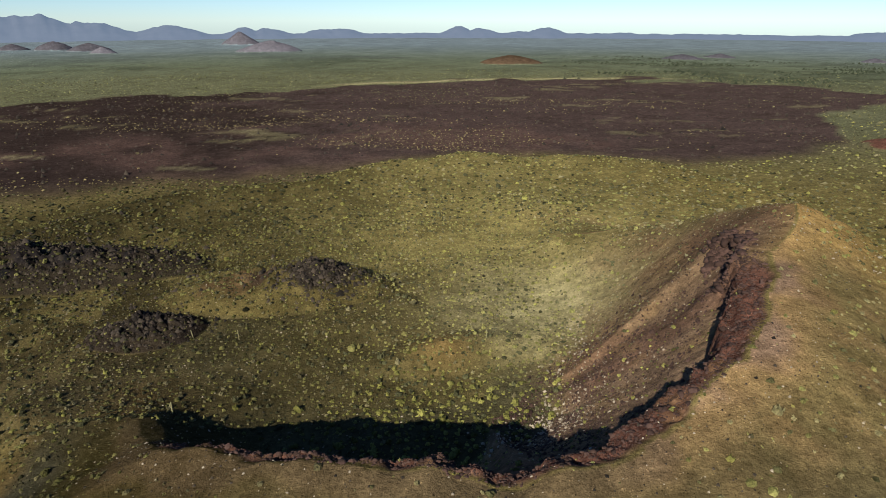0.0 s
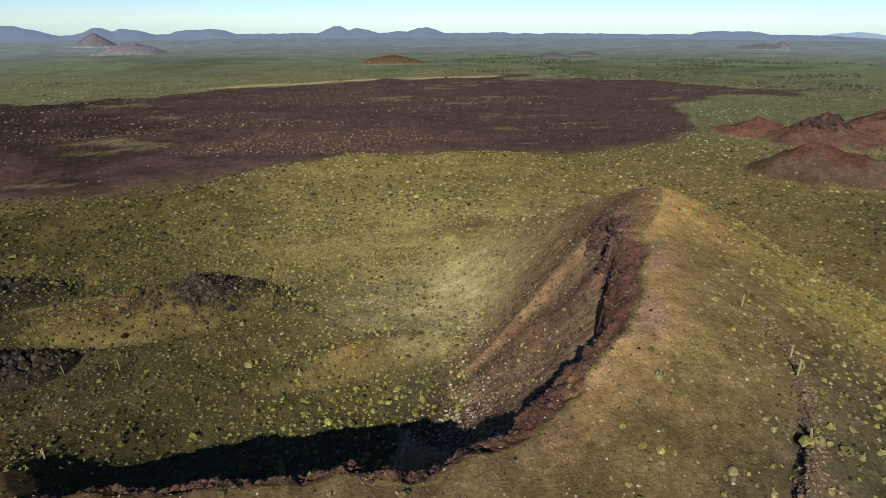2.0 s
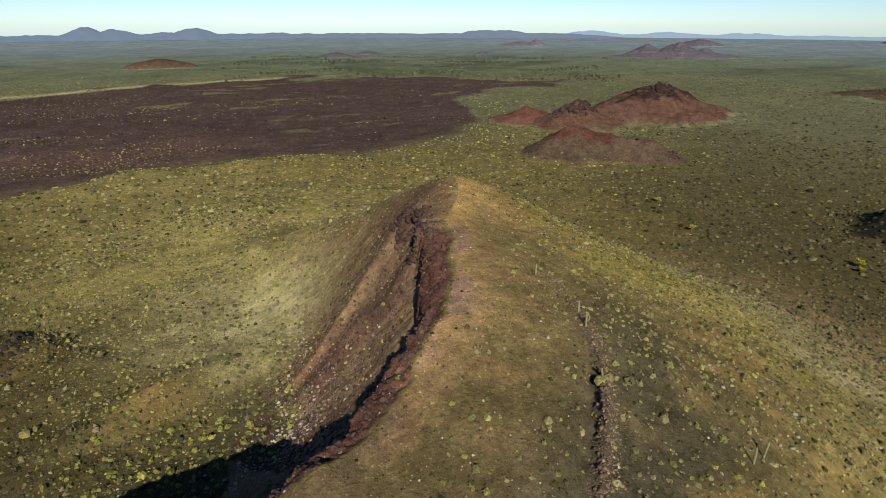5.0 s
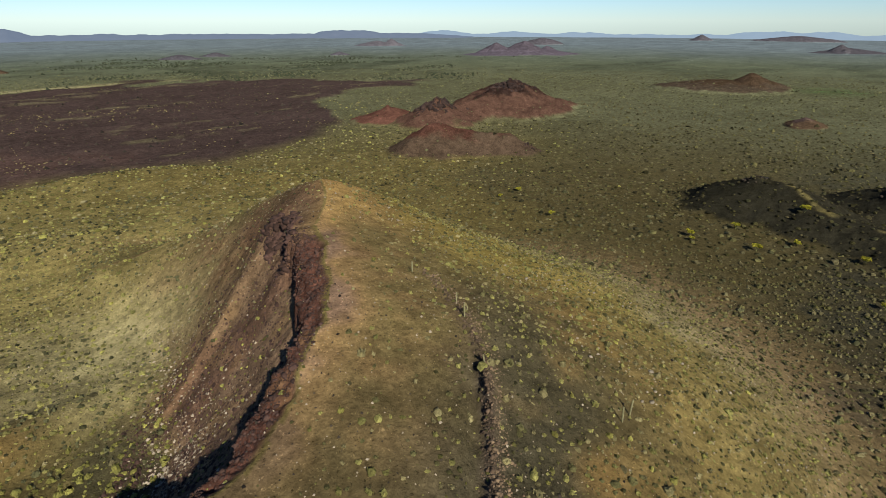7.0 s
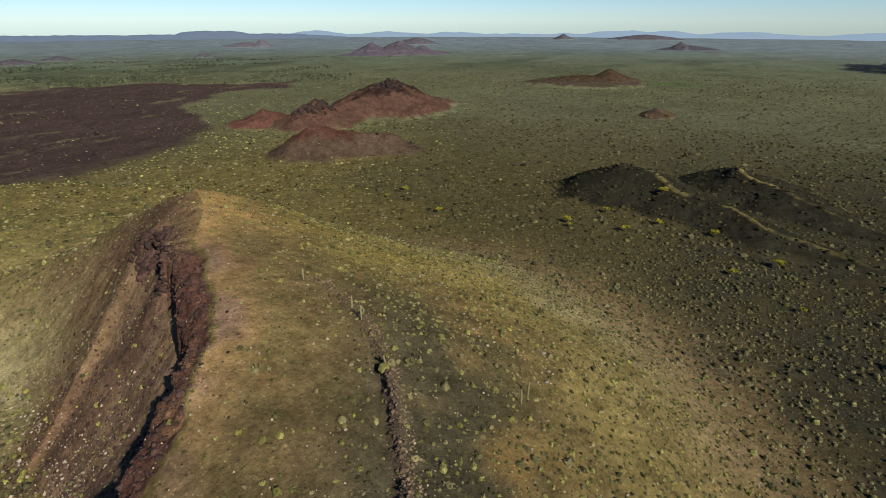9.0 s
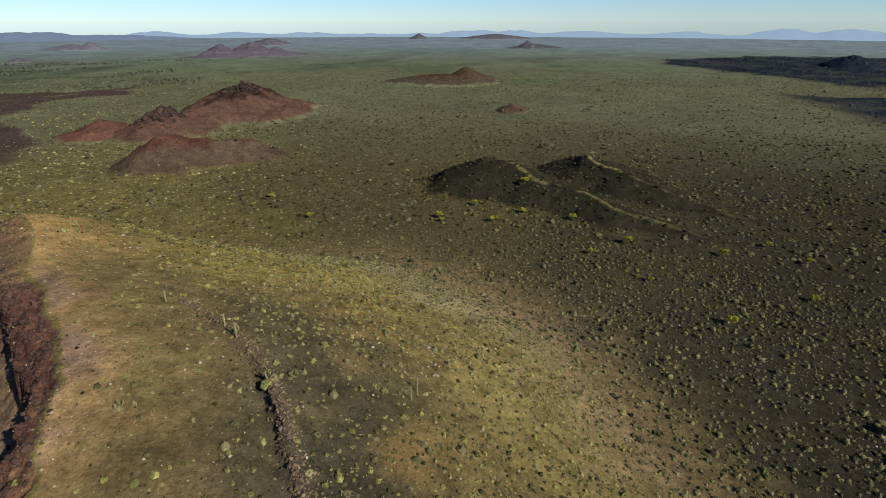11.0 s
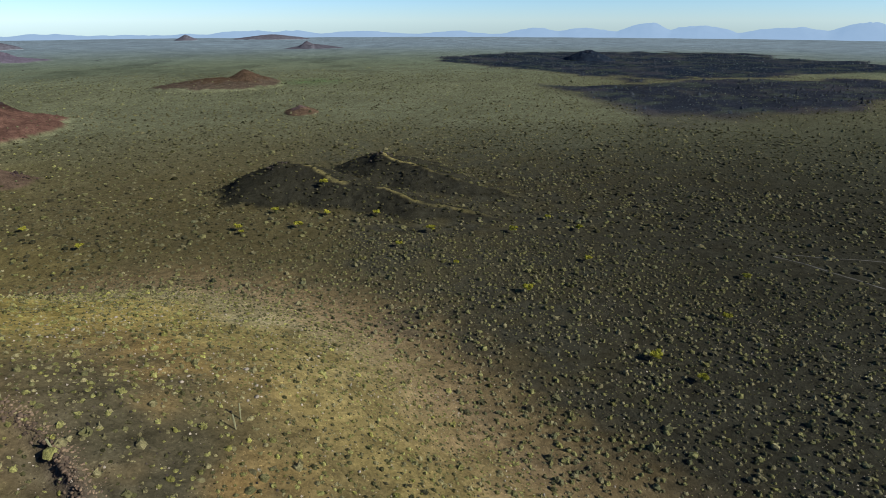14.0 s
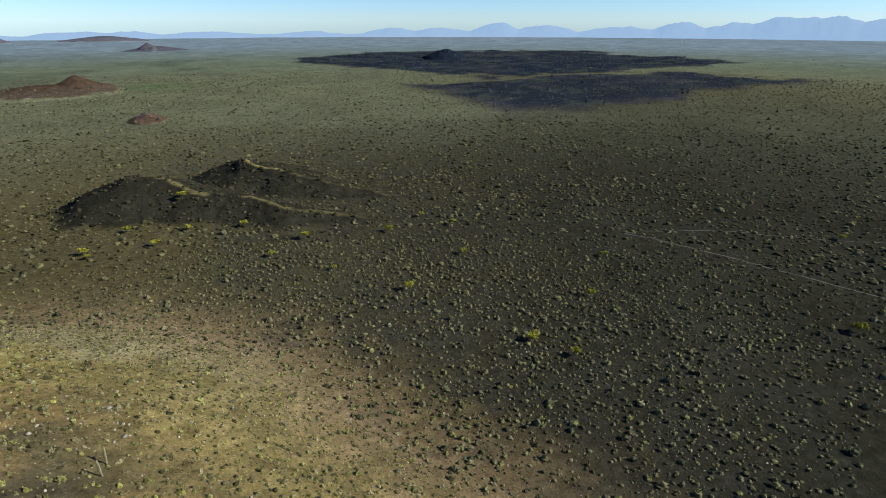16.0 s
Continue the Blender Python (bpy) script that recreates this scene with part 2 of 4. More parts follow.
    c = mix(c, HAZY_GREEN * 0.5, flow * dark * step(0.10, 0.6, fbm(x * 0.8, y * 0.8, 24, 4, 2)) * 0.55)
    c = mix(c, (0.040, 0.036, 0.040), flow * dark * step(0.3, 0.7, fbm(x, y, 70, 4, 5)) * 0.35)
    # the cone
    on = (1 - breach) * (k["rho"] >= k["R"])
    cone = (1 - step(0.62, 1.30, k["v"] + 0.16 * fine + 0.1 * blot)) * on
    ring = k["u"] + 0.045 * fine + 0.05 * blot
    c = mix(c, (0.106, 0.082, 0.035), cone)
    c = mix(c, (0.064, 0.050, 0.024), cone * step(134, 162, k["b"] + 12 * blot))
    # west flank's olive dimmed in colour, imitating lens vignetting
    c = mix(c, OLIVE * 0.32, cone * step(195, 230, k["b"]))
    c = mix(c, TAN * 0.72, cone * step(0.0, 0.6, blot + 0.6 * fine) * (1 - step(0.2, 0.4, ring)) * (0.6 - 0.4 * step(140, 172, k["b"])))
    c = mix(c, CINDER * 1.3, cone * step(0.12, 0.30, ring) * (1 - step(0.34, 0.50, ring)) * step(96, 140, k["b"] + 14 * blot) * 0.8)
    c = mix(c, OCHRE * 0.8, cone * step(0.30, 0.48, ring) * (1 - step(0.50, 0.68, ring)) * np.clip(0.24 + 0.40 * fine + 0.2 * blot, 0, 0.7) * (1 - 0.5 * step(146, 168, k["b"])))
    c = mix(c, GRASS * (1.28, 1.22, 1.05), cone * step(0.44, 0.66, ring) * (1 - step(0.70, 0.94, ring)) * (0.6 + 0.3 * fine) * (1 - 0.35 * step(116, 142, k["b"])))
    c = mix(c, TAN, cone * (1 - step(0.01, 0.10, ring)) * (1 - 0.85 * step(140, 172, k["b"])))
    c = mix(c, (0.150, 0.100, 0.070), cone * (1 - step(0.0, 0.05, ring)) * step(82, 94, k["b"]) * (0.85 - 0.7 * step(140, 172, k["b"])))
    c = mix(c, OCHRE, cone * spot(x, y, 118, 122, 24) * 0.35)
    # shoulder right of the summit: tan and grass, sunlight painted in as lighter colour
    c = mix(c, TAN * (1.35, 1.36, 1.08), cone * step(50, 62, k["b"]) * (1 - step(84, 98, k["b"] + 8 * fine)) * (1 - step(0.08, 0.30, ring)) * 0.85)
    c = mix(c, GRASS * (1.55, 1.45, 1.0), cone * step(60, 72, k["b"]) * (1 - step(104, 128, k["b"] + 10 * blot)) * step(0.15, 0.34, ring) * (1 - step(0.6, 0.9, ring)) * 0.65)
    rim_v = k["v"] - 0.94 + 0.10 * fine
    c = mix(c, TAN * (0.92, 0.96, 1.12), np.exp(-(rim_v / np.where(rim_v > 0, 0.20, 0.15)) ** 2) * on * (0.68 + 0.25 * fine) * (1 - 0.45 * step(112, 150, k["b"])))
    c = mix(c, PALE * 0.72, np.exp(-((k["v"] - 0.84 + 0.08 * fine) / 0.14) ** 2) * on * step(74, 90, k["b"]) * (1 - step(108, 150, k["b"])) * (0.55 + 0.25 * fine))
    wall = (k["rho"] < k["R"]) * (1 - breach) * step(0.2, 1.5, k["d"])
    slope = wall * (1 - step(0.15, 0.95, k["floor"] + 0.25 * fine - 0.35 * (1 - step(50, 90, k["b"]))))
    foot, _ = near_line(x, y, FOOTLINE)
    slope = slope * np.where(k["b"] < 165, step(-7 - 14 * (1 - step(50, 90, k["b"])), 2 + 5 * (1 - step(50, 90, k["b"])), foot + 5 * fine + 4 * blot), 1)
    slope = slope * (0.35 * step(14, 40, k["b"] + 14 * fine) + 0.65 * step(34, 70, k["b"] + 14 * fine)) * step(-0.5, 2.2 + 5 * (1 - step(86, 102, k["b"])), k["d"] + fine)
    c = mix(c, OLIVE, wall * (1 - step(0.35, 0.75, k["floor"])) * (1 - step(22, 58, k["b"])) * (1 - 0.95 * np.clip(1.6 * spot(x, y, 35, 166, 34), 0, 1)))
    slope = slope * (1 - 0.75 * spot(x, y, 33, 170, 28))
    slope = slope * (1 - step(234, 248, k["b"] + 4 * fine))
    c = mix(c, SCORIA * 1.08, slope)
    c = mix(c, OCHRE * 1.2, slope * (1 - step(55, 96, k["b"])) * 0.2)
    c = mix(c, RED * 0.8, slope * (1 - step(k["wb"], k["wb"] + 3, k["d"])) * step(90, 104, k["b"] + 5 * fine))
    c = mix(c, (0.108, 0.072, 0.041), wall * (1 - step(k["wb"] - 4, k["wb"], k["d"])) * (1 - step(88, 101, k["b"] + 5 * fine)) * step(60, 72, k["b"]) * 0.75)
    c = mix(c, TAN * 0.8, wall * (1 - step(1, 9, k["d"] + 3 * fine)) * (1 - step(88, 102, k["b"])) * step(66, 76, k["b"]) * 0.75)
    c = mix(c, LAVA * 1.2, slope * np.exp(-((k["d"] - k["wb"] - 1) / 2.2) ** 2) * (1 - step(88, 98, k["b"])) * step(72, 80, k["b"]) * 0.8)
    c = mix(c, RED * 0.9, slope * step(0.0, 0.6, fbm(x, y, 14, 3, 1)) * 0.4)
    c = mix(c, TAN * 0.7, slope * step(0.2, 0.7, fine) * 0.4)
    c = mix(c, LAVA * 1.4, np.abs(k["live"]) * np.exp(-(k["off"] / 1.4) ** 2) * 0.5)
    return np.clip(c * (1 + 0.18 * fine + 0.12 * blot)[..., None], 0.005, 0.8)


# ---- materials ----
def nodes_of(name):
    m = bpy.data.materials.new(name)
    m.use_nodes = True
    n = m.node_tree.nodes
    return m, n, m.node_tree.links, n["Principled BSDF"]


def math_node(n, l, op, a, b=None, c=None):
    q = n.new("ShaderNodeMath")
    q.operation = op
    for i, v in enumerate((a, b, c)):
        if v is None:
            continue
        if isinstance(v, (int, float)):
            q.inputs[i].default_value = v
        else:
            l.new(v, q.inputs[i])
    return q.outputs[0]


def noise_node(n, l, where, size, detail=4.0, rough=0.6):
    q = n.new("ShaderNodeTexNoise")
    q.inputs["Scale"].default_value, q.inputs["Detail"].default_value, q.inputs["Roughness"].default_value = 1.0 / size, detail, rough
    l.new(where, q.inputs["Vector"])
    return q.outputs["Fac"]


def soil_material():
    """Ground whose kind comes from the sheet's own soil colour, broken up by grit, pebbles and tufts."""
    m, n, l, p = nodes_of("soil")
    where = n.new("ShaderNodeNewGeometry").outputs["Position"]
    soil = n.new("ShaderNodeAttribute")
    soil.attribute_name = "soil"
    grit, patch = noise_node(n, l, where, 0.7, 5, 0.7), noise_node(n, l, where, 6.0, 5, 0.65)
    f = math_node(n, l, "MULTIPLY_ADD", grit, 1.4, 0.3)
    f = math_node(n, l, "MULTIPLY", f, math_node(n, l, "MULTIPLY_ADD", patch, 1.3, 0.35))
    f = math_node(n, l, "MULTIPLY", f, math_node(n, l, "MULTIPLY_ADD", noise_node(n, l, where, 2.2, 3, 0.6), 1.3, 0.35))
    # pebbles and small tufts, light and dark
    warp = n.new("ShaderNodeTexNoise")
    warp.inputs["Scale"].default_value, warp.inputs["Detail"].default_value = 2.6, 3.0
    l.new(where, warp.inputs["Vector"])
    bent = n.new("ShaderNodeVectorMath")
    bent.operation = "MULTIPLY_ADD"
    l.new(warp.outputs["Color"], bent.inputs[0])
    bent.inputs[1].default_value = (0.9, 0.9, 0.9)
    l.new(where, bent.inputs[2])
    for size, width, strength in ((0.42, 0.36, 1.7), (0.9, 0.30, 1.2), (2.4, 0.20, 0.5)):
        cell = n.new("ShaderNodeTexVoronoi")
        cell.inputs["Scale"].default_value = 1.0 / size
        l.new(bent.outputs[0], cell.inputs["Vector"])
        tone = n.new("ShaderNodeSeparateColor")
        l.new(cell.outputs["Color"], tone.inputs[0])
        dot = math_node(n, l, "LESS_THAN", cell.outputs["Distance"], math_node(n, l, "MULTIPLY", tone.outputs[1], width))
        f = math_node(n, l, "MULTIPLY", f, math_node(n, l, "MULTIPLY_ADD", math_node(n, l, "MULTIPLY", dot, math_node(n, l, "SUBTRACT", tone.outputs[0], 0.42)), strength, 1.0))
    s = n.new("ShaderNodeVectorMath")
    s.operation = "SCALE"
    l.new(soil.outputs["Color"], s.inputs[0])
    l.new(f, s.inputs["Scale"])
    l.new(s.outputs[0], p.inputs["Base Color"])
    p.inputs["Roughness"].default_value = 1.0
    p.inputs["Specular IOR Level"].default_value = 0.0
    bump = n.new("ShaderNodeBump")
    bump.inputs["Strength"].default_value, bump.inputs["Distance"].default_value = 0.8, 0.5
    l.new(math_node(n, l, "MULTIPLY_ADD", patch, 1.2, grit), bump.inputs["Height"])
    l.new(bump.outputs[0], p.inputs["Normal"])
    return m


def leaf_material(name):
    """Small dry leaves; their hue comes from the plant's own colour, varied from leaf to leaf."""
    m, n, l, p = nodes_of(name)
    hue = n.new("ShaderNodeAttribute")
    hue.attribute_name = "hue"
    geo = n.new("ShaderNodeNewGeometry")
    s = n.new("ShaderNodeVectorMath")
    s.operation = "SCALE"
    l.new(hue.outputs["Color"], s.inputs[0])
    sprig = noise_node(n, l, geo.outputs["Position"], 0.22, 3, 0.7)
    f = math_node(n, l, "MULTIPLY", math_node(n, l, "MULTIPLY_ADD", geo.outputs["Random Per Island"], 0.6, 0.7), math_node(n, l, "MULTIPLY_ADD", sprig, 1.7, 0.15))
    l.new(f, s.inputs["Scale"])
    l.new(s.outputs[0], p.inputs["Base Color"])
    bump = n.new("ShaderNodeBump")
    bump.inputs["Strength"].default_value, bump.inputs["Distance"].default_value = 1.0, 0.25
    l.new(sprig, bump.inputs["Height"])
    l.new(bump.outputs[0], p.inputs["Normal"])
    p.inputs["Roughness"].default_value = 0.9
    p.inputs["Specular IOR Level"].default_value = 0.05
    # thin leaves let some light through
    thin, blend = n.new("ShaderNodeBsdfTranslucent"), n.new("ShaderNodeMixShader")
    l.new(s.outputs[0], thin.inputs["Color"])
    blend.inputs[0].default_value = 0.16
    l.new(p.outputs[0], blend.inputs[1])
    l.new(thin.outputs[0], blend.inputs[2])
    l.new(blend.outputs[0], n["Material Output"].inputs["Surface"])
    return m


def stone_material(name, colour, size=0.6, bump_by=0.15, island=0.0):
    m, n, l, p = nodes_of(name)
    geo = n.new("ShaderNodeNewGeometry")
    where = geo.outputs["Position"]
    a, b = noise_node(n, l, where, size, 6, 0.7), noise_node(n, l, where, size * 7, 3, 0.5)
    f = math_node(n, l, "MULTIPLY", math_node(n, l, "MULTIPLY_ADD", a, 1.3, 0.35), math_node(n, l, "MULTIPLY_ADD", b, 1.0, 0.5))
    if island:
        f = math_node(n, l, "MULTIPLY", f, math_node(n, l, "MULTIPLY_ADD", geo.outputs["Random Per Island"], island, 1 - island / 2))
    s = n.new("ShaderNodeVectorMath")
    s.operation = "SCALE"
    s.inputs[0].default_value = colour
    l.new(f, s.inputs["Scale"])
    l.new(s.outputs[0], p.inputs["Base Color"])
    p.inputs["Roughness"].default_value = 0.9
    p.inputs["Specular IOR Level"].default_value = 0.15
    bump = n.new("ShaderNodeBump")
    bump.inputs["Strength"].default_value, bump.inputs["Distance"].default_value = 0.8, bump_by
    l.new(a, bump.inputs["Height"])
    l.new(bump.outputs[0], p.inputs["Normal"])
    return m


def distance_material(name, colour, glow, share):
    """Far mountains: a plain backdrop of distance, the haze before it added as a faint glow."""
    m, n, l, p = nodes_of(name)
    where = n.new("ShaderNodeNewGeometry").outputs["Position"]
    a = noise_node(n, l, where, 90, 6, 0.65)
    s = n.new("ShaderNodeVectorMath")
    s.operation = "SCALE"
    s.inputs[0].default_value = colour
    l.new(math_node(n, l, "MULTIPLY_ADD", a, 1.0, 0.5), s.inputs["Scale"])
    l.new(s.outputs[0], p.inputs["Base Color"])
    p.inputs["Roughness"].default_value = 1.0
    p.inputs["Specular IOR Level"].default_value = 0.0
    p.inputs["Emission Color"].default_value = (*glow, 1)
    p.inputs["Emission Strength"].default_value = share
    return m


SOIL = soil_material()
LEAF = leaf_material("desert_leaves")
BASALT = stone_material("basalt", (0.027, 0.021, 0.016), 0.5, 0.2, 1.4)
REDROCK = stone_material("red_scoria", (0.038, 0.022, 0.018), 0.5, 0.2, 0.9)
PALEROCK = stone_material("pale_stone", (0.211, 0.180, 0.139), 0.3, 0.08, 0.5)
DYKEROCK = stone_material("brown_dyke_rock", (0.060, 0.042, 0.028), 0.5, 0.2, 0.9)
CRAG = stone_material("dark_crag_rock", (0.024, 0.015, 0.013), 1.2, 0.5, 0.9)
TWIG = stone_material("dry_twigs", (0.116, 0.088, 0.058), 0.1, 0.02)
BARK = stone_material("green_bark", (0.102, 0.109, 0.041), 0.2, 0.03)
CACTUS = stone_material("cactus_skin", (0.143, 0.136, 0.075), 0.25, 0.03)
DEBRIS = stone_material("tan_debris", (0.115, 0.082, 0.052), 0.3, 0.08, 0.7)
BLACKROCK = stone_material("black_lava_crust", (0.013, 0.016, 0.021), 2.0, 0.5, 0.8)
TRACK = stone_material("track_dust", (0.050, 0.046, 0.038), 1.2, 0.05)
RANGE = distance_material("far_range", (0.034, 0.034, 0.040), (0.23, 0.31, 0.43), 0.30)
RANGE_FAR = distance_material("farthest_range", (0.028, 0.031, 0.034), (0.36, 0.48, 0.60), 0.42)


# ---- meshes from numbers ----
def sheet(name, X, Y, Z, C=None, wrap=False, material=None):
    """A grid of points, rows by columns, as one smooth mesh; wrap closes the columns into a ring."""
    rows, cols = X.shape
    co = np.stack([X, Y, Z], -1).reshape(-1, 3)
    i = np.arange(rows * cols).reshape(rows, cols)
    j = np.roll(i, -1, 1)
    a, b, c, d = i[:-1], i[1:], j[1:], j[:-1]
    if not wrap:
        a, b, c, d = a[:, :-1], b[:, :-1], c[:, :-1], d[:, :-1]
    quads = np.stack([a, d, c, b], -1).reshape(-1, 4)
    me = poly_mesh(name, co, quads)
    me.polygons.foreach_set("use_smooth", np.ones(len(quads), bool))
    if C is not None:
        paint(me, "soil", C.reshape(-1, 3))
    me.materials.append(material or SOIL)
    return me


def poly_mesh(name, co, polys):
    me = bpy.data.meshes.new(name)
    n = polys.shape[1]
    me.vertices.add(len(co))
    me.vertices.foreach_set("co", np.ascontiguousarray(co, np.float32).ravel())
    me.loops.add(polys.size)
    me.loops.foreach_set("vertex_index", np.ascontiguousarray(polys, np.int32).ravel())
    me.polygons.add(len(polys))
    me.polygons.foreach_set("loop_start", np.arange(0, polys.size, n, dtype=np.int32))
    me.update(calc_edges=True)
    return me


def paint(me, name, rgb):
    at = me.attributes.new(name, "FLOAT_COLOR", "POINT")
    at.data.foreach_set("color", np.concatenate([rgb, np.ones((len(rgb), 1))], 1).astype(np.float32).ravel())


def put(name, me, label="", category="", group="", kind="", parent=None, at=None):
    ob = new(name, me)
    if parent is not None:
        ob.parent = parent
    if at is not None:
        ob.matrix_basis = at
    return tagged(ob, label, category, group, kind)


# ---- hills that stand on the plain: name, centre, half sizes, turn, height, sharpness, colour ----
def hill_height(x, y, h):
    """Height over the plain of one hill, and the distance from its crest."""
    a = radians(h["turn"])
    dx, dy = x - h["x"], y - h["y"]
    q = np.hypot((dx * math.cos(a) + dy * math.sin(a)) / h["rx"], (-dx * math.sin(a) + dy * math.cos(a)) / h["ry"])
    q = q * (1 + 0.10 * fbm(x, y, 0.9 * min(h["rx"], h["ry"]), 3, h["seed"]))
    far = q * h["ry"]
    if h["crest"]:
        # a crest line with straight slopes of loose cinder on both sides
        c = np.array(h["crest"], float)
        x, y = x + 4 * fbm(x, y, 38, 2, h["seed"] + 3), y + 4 * fbm(x, y, 38, 2, h["seed"] + 5)
        z = np.full(np.shape(x), -9.0)
        far = np.full(np.shape(x), 1e9)
        for (ax, ay, az_), (bx, by, bz) in zip(c[:-1], c[1:]):
            n2 = (bx - ax) ** 2 + (by - ay) ** 2
            t = np.clip(((x - ax) * (bx - ax) + (y - ay) * (by - ay)) / n2, 0, 1)
            d = np.hypot(x - ax - t * (bx - ax), y - ay - t * (by - ay))
            d = d * (1 + 0.16 * fbm(x, y, 26, 3, h["seed"]))
            z = np.maximum(z, az_ + t * (bz - az_) - h["slope"] * (np.sqrt(d * d + 2.0) - 1.4))
            far = np.minimum(far, d)
        z = np.logaddexp(0, z * 1.1) / 1.1
        z = np.where(q > 1.2, 0, z * (1 - step(0.95, 1.2, q)))
    else:
        z = h["h"] * np.clip(1.06 - q, 0, 1.0) ** h["sharp"]
    for lx, ly, lr, lh in h["lumps"]:
        p = np.hypot(x - lx, y - ly) / lr * (1 + 0.25 * fbm(x, y, lr * 0.6, 3, h["seed"] + 1))
        z = np.maximum(z, lh * np.clip(1.05 - p, 0, 1) ** 0.9)
    rock = np.clip(z / h["h"], 0, 1)
    z = z + h["crag"] * fbm(x, y, h["ry"] * 0.16, 4, h["seed"] + 2) * rock ** 2
    return z + 0.4 * fbm(x, y, 5, 3, 3) * step(0.03, 0.2, rock), far


def hill(name, label, x, y, rx, ry, turn, h, sharp, colour, top, seed, crag=0.0, lumps=(), n=(120, 64), crest=(), slope=0.5, grassy=0.0, skirt=0.02, stains=()):
    spec = dict(x=x, y=y, rx=rx, ry=ry, turn=turn, h=h, sharp=sharp, seed=seed, crag=crag, lumps=lumps, crest=crest, slope=slope)
    th = np.linspace(0, 2 * math.pi, n[0], endpoint=False)
    s = np.linspace(0.004, 1.32, n[1])
    S, T = np.meshgrid(s, th, indexing="ij")
    a = radians(turn)
    u, v = S * np.cos(T) * rx, S * np.sin(T) * ry
    X, Y = x + u * math.cos(a) - v * math.sin(a), y + u * math.sin(a) + v * math.cos(a)
    up, q = hill_height(X, Y, spec)
    zb, k = land(X, Y)
    Z = zb + up - 0.4 * step(0.9, 1.25, S) - 1.5 * (S > 1.30)
    w = np.clip(up / h, 0, 1)
    C = colours(X, Y, k)
    C = mix(C, colour, step(skirt, skirt + 0.10, w * (1 + 0.5 * fbm(X, Y, 12, 3, 5))))
    C = mix(C, top, step(0.55, 0.85, w + 0.22 * fbm(X, Y, 10, 3, 6)))
    if grassy:
        C = mix(C, GRASS * 1.1, step(0.05, 0.3, w) * (1 - step(0.2, 1.0, q / grassy + 0.5 * fbm(X, Y, 7, 3, 7))) * step(-0.6, 0.5, fbm(X, Y, 11, 3, 4)) * 0.75)
    for sx, sy, sr, tone in stains:
        C = mix(C, tone, 1 - step(0.65, 1.1, np.hypot(X - sx, Y - sy) / sr + 0.35 * fbm(X, Y, 6, 4, 9)))
    C = np.clip(C * (1 + 0.2 * fbm(X, Y, 7, 4, 2))[..., None], 0.01, 0.8)
    body = put(name, sheet(name, X, Y, Z, C, wrap=True), label, "hill")
    HILLS.append(spec)
    return body


HILLS = []


# ---- ground: one sheet from under the drone to the horizon ----
def bearings():
    fine = np.arange(-50, 156, 0.56)
    return np.radians(np.concatenate([fine, np.arange(156, 310, 3.0)]))


def ground():
    th = bearings()
    r = np.concatenate([[0.5, 4, 8], 12 * 1.0155 ** np.arange(0, 440)])
    r = np.append(r[r < 4150], 4200.0)
    RR, TT = np.meshgrid(r, th, indexing="ij")
    X, Y = RR * np.sin(TT), RR * np.cos(TT)
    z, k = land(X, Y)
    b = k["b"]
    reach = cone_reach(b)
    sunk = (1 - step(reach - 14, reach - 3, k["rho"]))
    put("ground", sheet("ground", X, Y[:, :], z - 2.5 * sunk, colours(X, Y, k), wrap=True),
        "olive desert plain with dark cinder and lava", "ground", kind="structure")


def cone_reach(b):
    return np.interp(b, [-74, 10, 45, 70, 250, 286], [165, 160, 185, 215, 215, 165])


def cinder_cone():
    th = np.radians(np.concatenate([np.arange(-74, 40, 0.6), np.arange(40, 240, 0.32), np.arange(240, 286, 0.6)]))
    s = np.concatenate([np.linspace(0.01, 0.42, 45), np.linspace(0.42, 1.0, 120)[1:], 1 + np.linspace(0, 1, 110)[1:] ** 1.15])
    S, T = np.meshgrid(s, th, indexing="ij")
    b = np.degrees(T)
    R = np.interp(b, RIM[:, 0], RIM[:, 1])
    reach = cone_reach(b)
    rho = np.where(S < 1, S * R, R + (S - 1) * (reach - R))
    X, Y = CX + rho * np.sin(T), CY + rho * np.cos(T)
    z, k = land(X, Y)
    z = z + 0.02
    z[-1] -= 1.5
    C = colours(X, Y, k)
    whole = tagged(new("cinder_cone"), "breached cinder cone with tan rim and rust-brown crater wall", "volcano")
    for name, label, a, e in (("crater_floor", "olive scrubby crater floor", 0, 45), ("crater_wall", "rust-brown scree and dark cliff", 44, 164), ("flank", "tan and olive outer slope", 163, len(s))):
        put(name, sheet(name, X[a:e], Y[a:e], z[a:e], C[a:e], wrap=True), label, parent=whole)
    return whole


ground()
cone_thing = cinder_cone()

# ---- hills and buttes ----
# blue-grey of the air's haze, mixed into the far hills' own colour
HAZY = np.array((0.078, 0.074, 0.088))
red_hill = hill("red_hill", "rust-red cinder hill with a dark rocky top", 505, 390, 150, 95, 5, 33, 1.0, (0.060, 0.034, 0.025), (0.021, 0.013, 0.011), 3, crag=4.2, skirt=0.06,
     lumps=((548, 408, 19, 40), (421, 409, 17, 26), (434, 403, 10, 21)),
     crest=((404, 410, 12), (416, 411, 21), (428, 408, 21.5), (440, 406, 16), (490, 402, 20), (528, 407, 30), (546, 409, 35.5), (556, 407, 35), (572, 402, 27), (625, 390, 3)), slope=0.46, n=(250, 115))
hill("red_knoll", "low red-brown knoll at the edge of the lava", 398, 452, 44, 32, -40, 15, 0.9, RED * 0.95, RED * 0.8, 4, crag=0.8, skirt=0.1, lumps=((396, 455, 20, 17),))
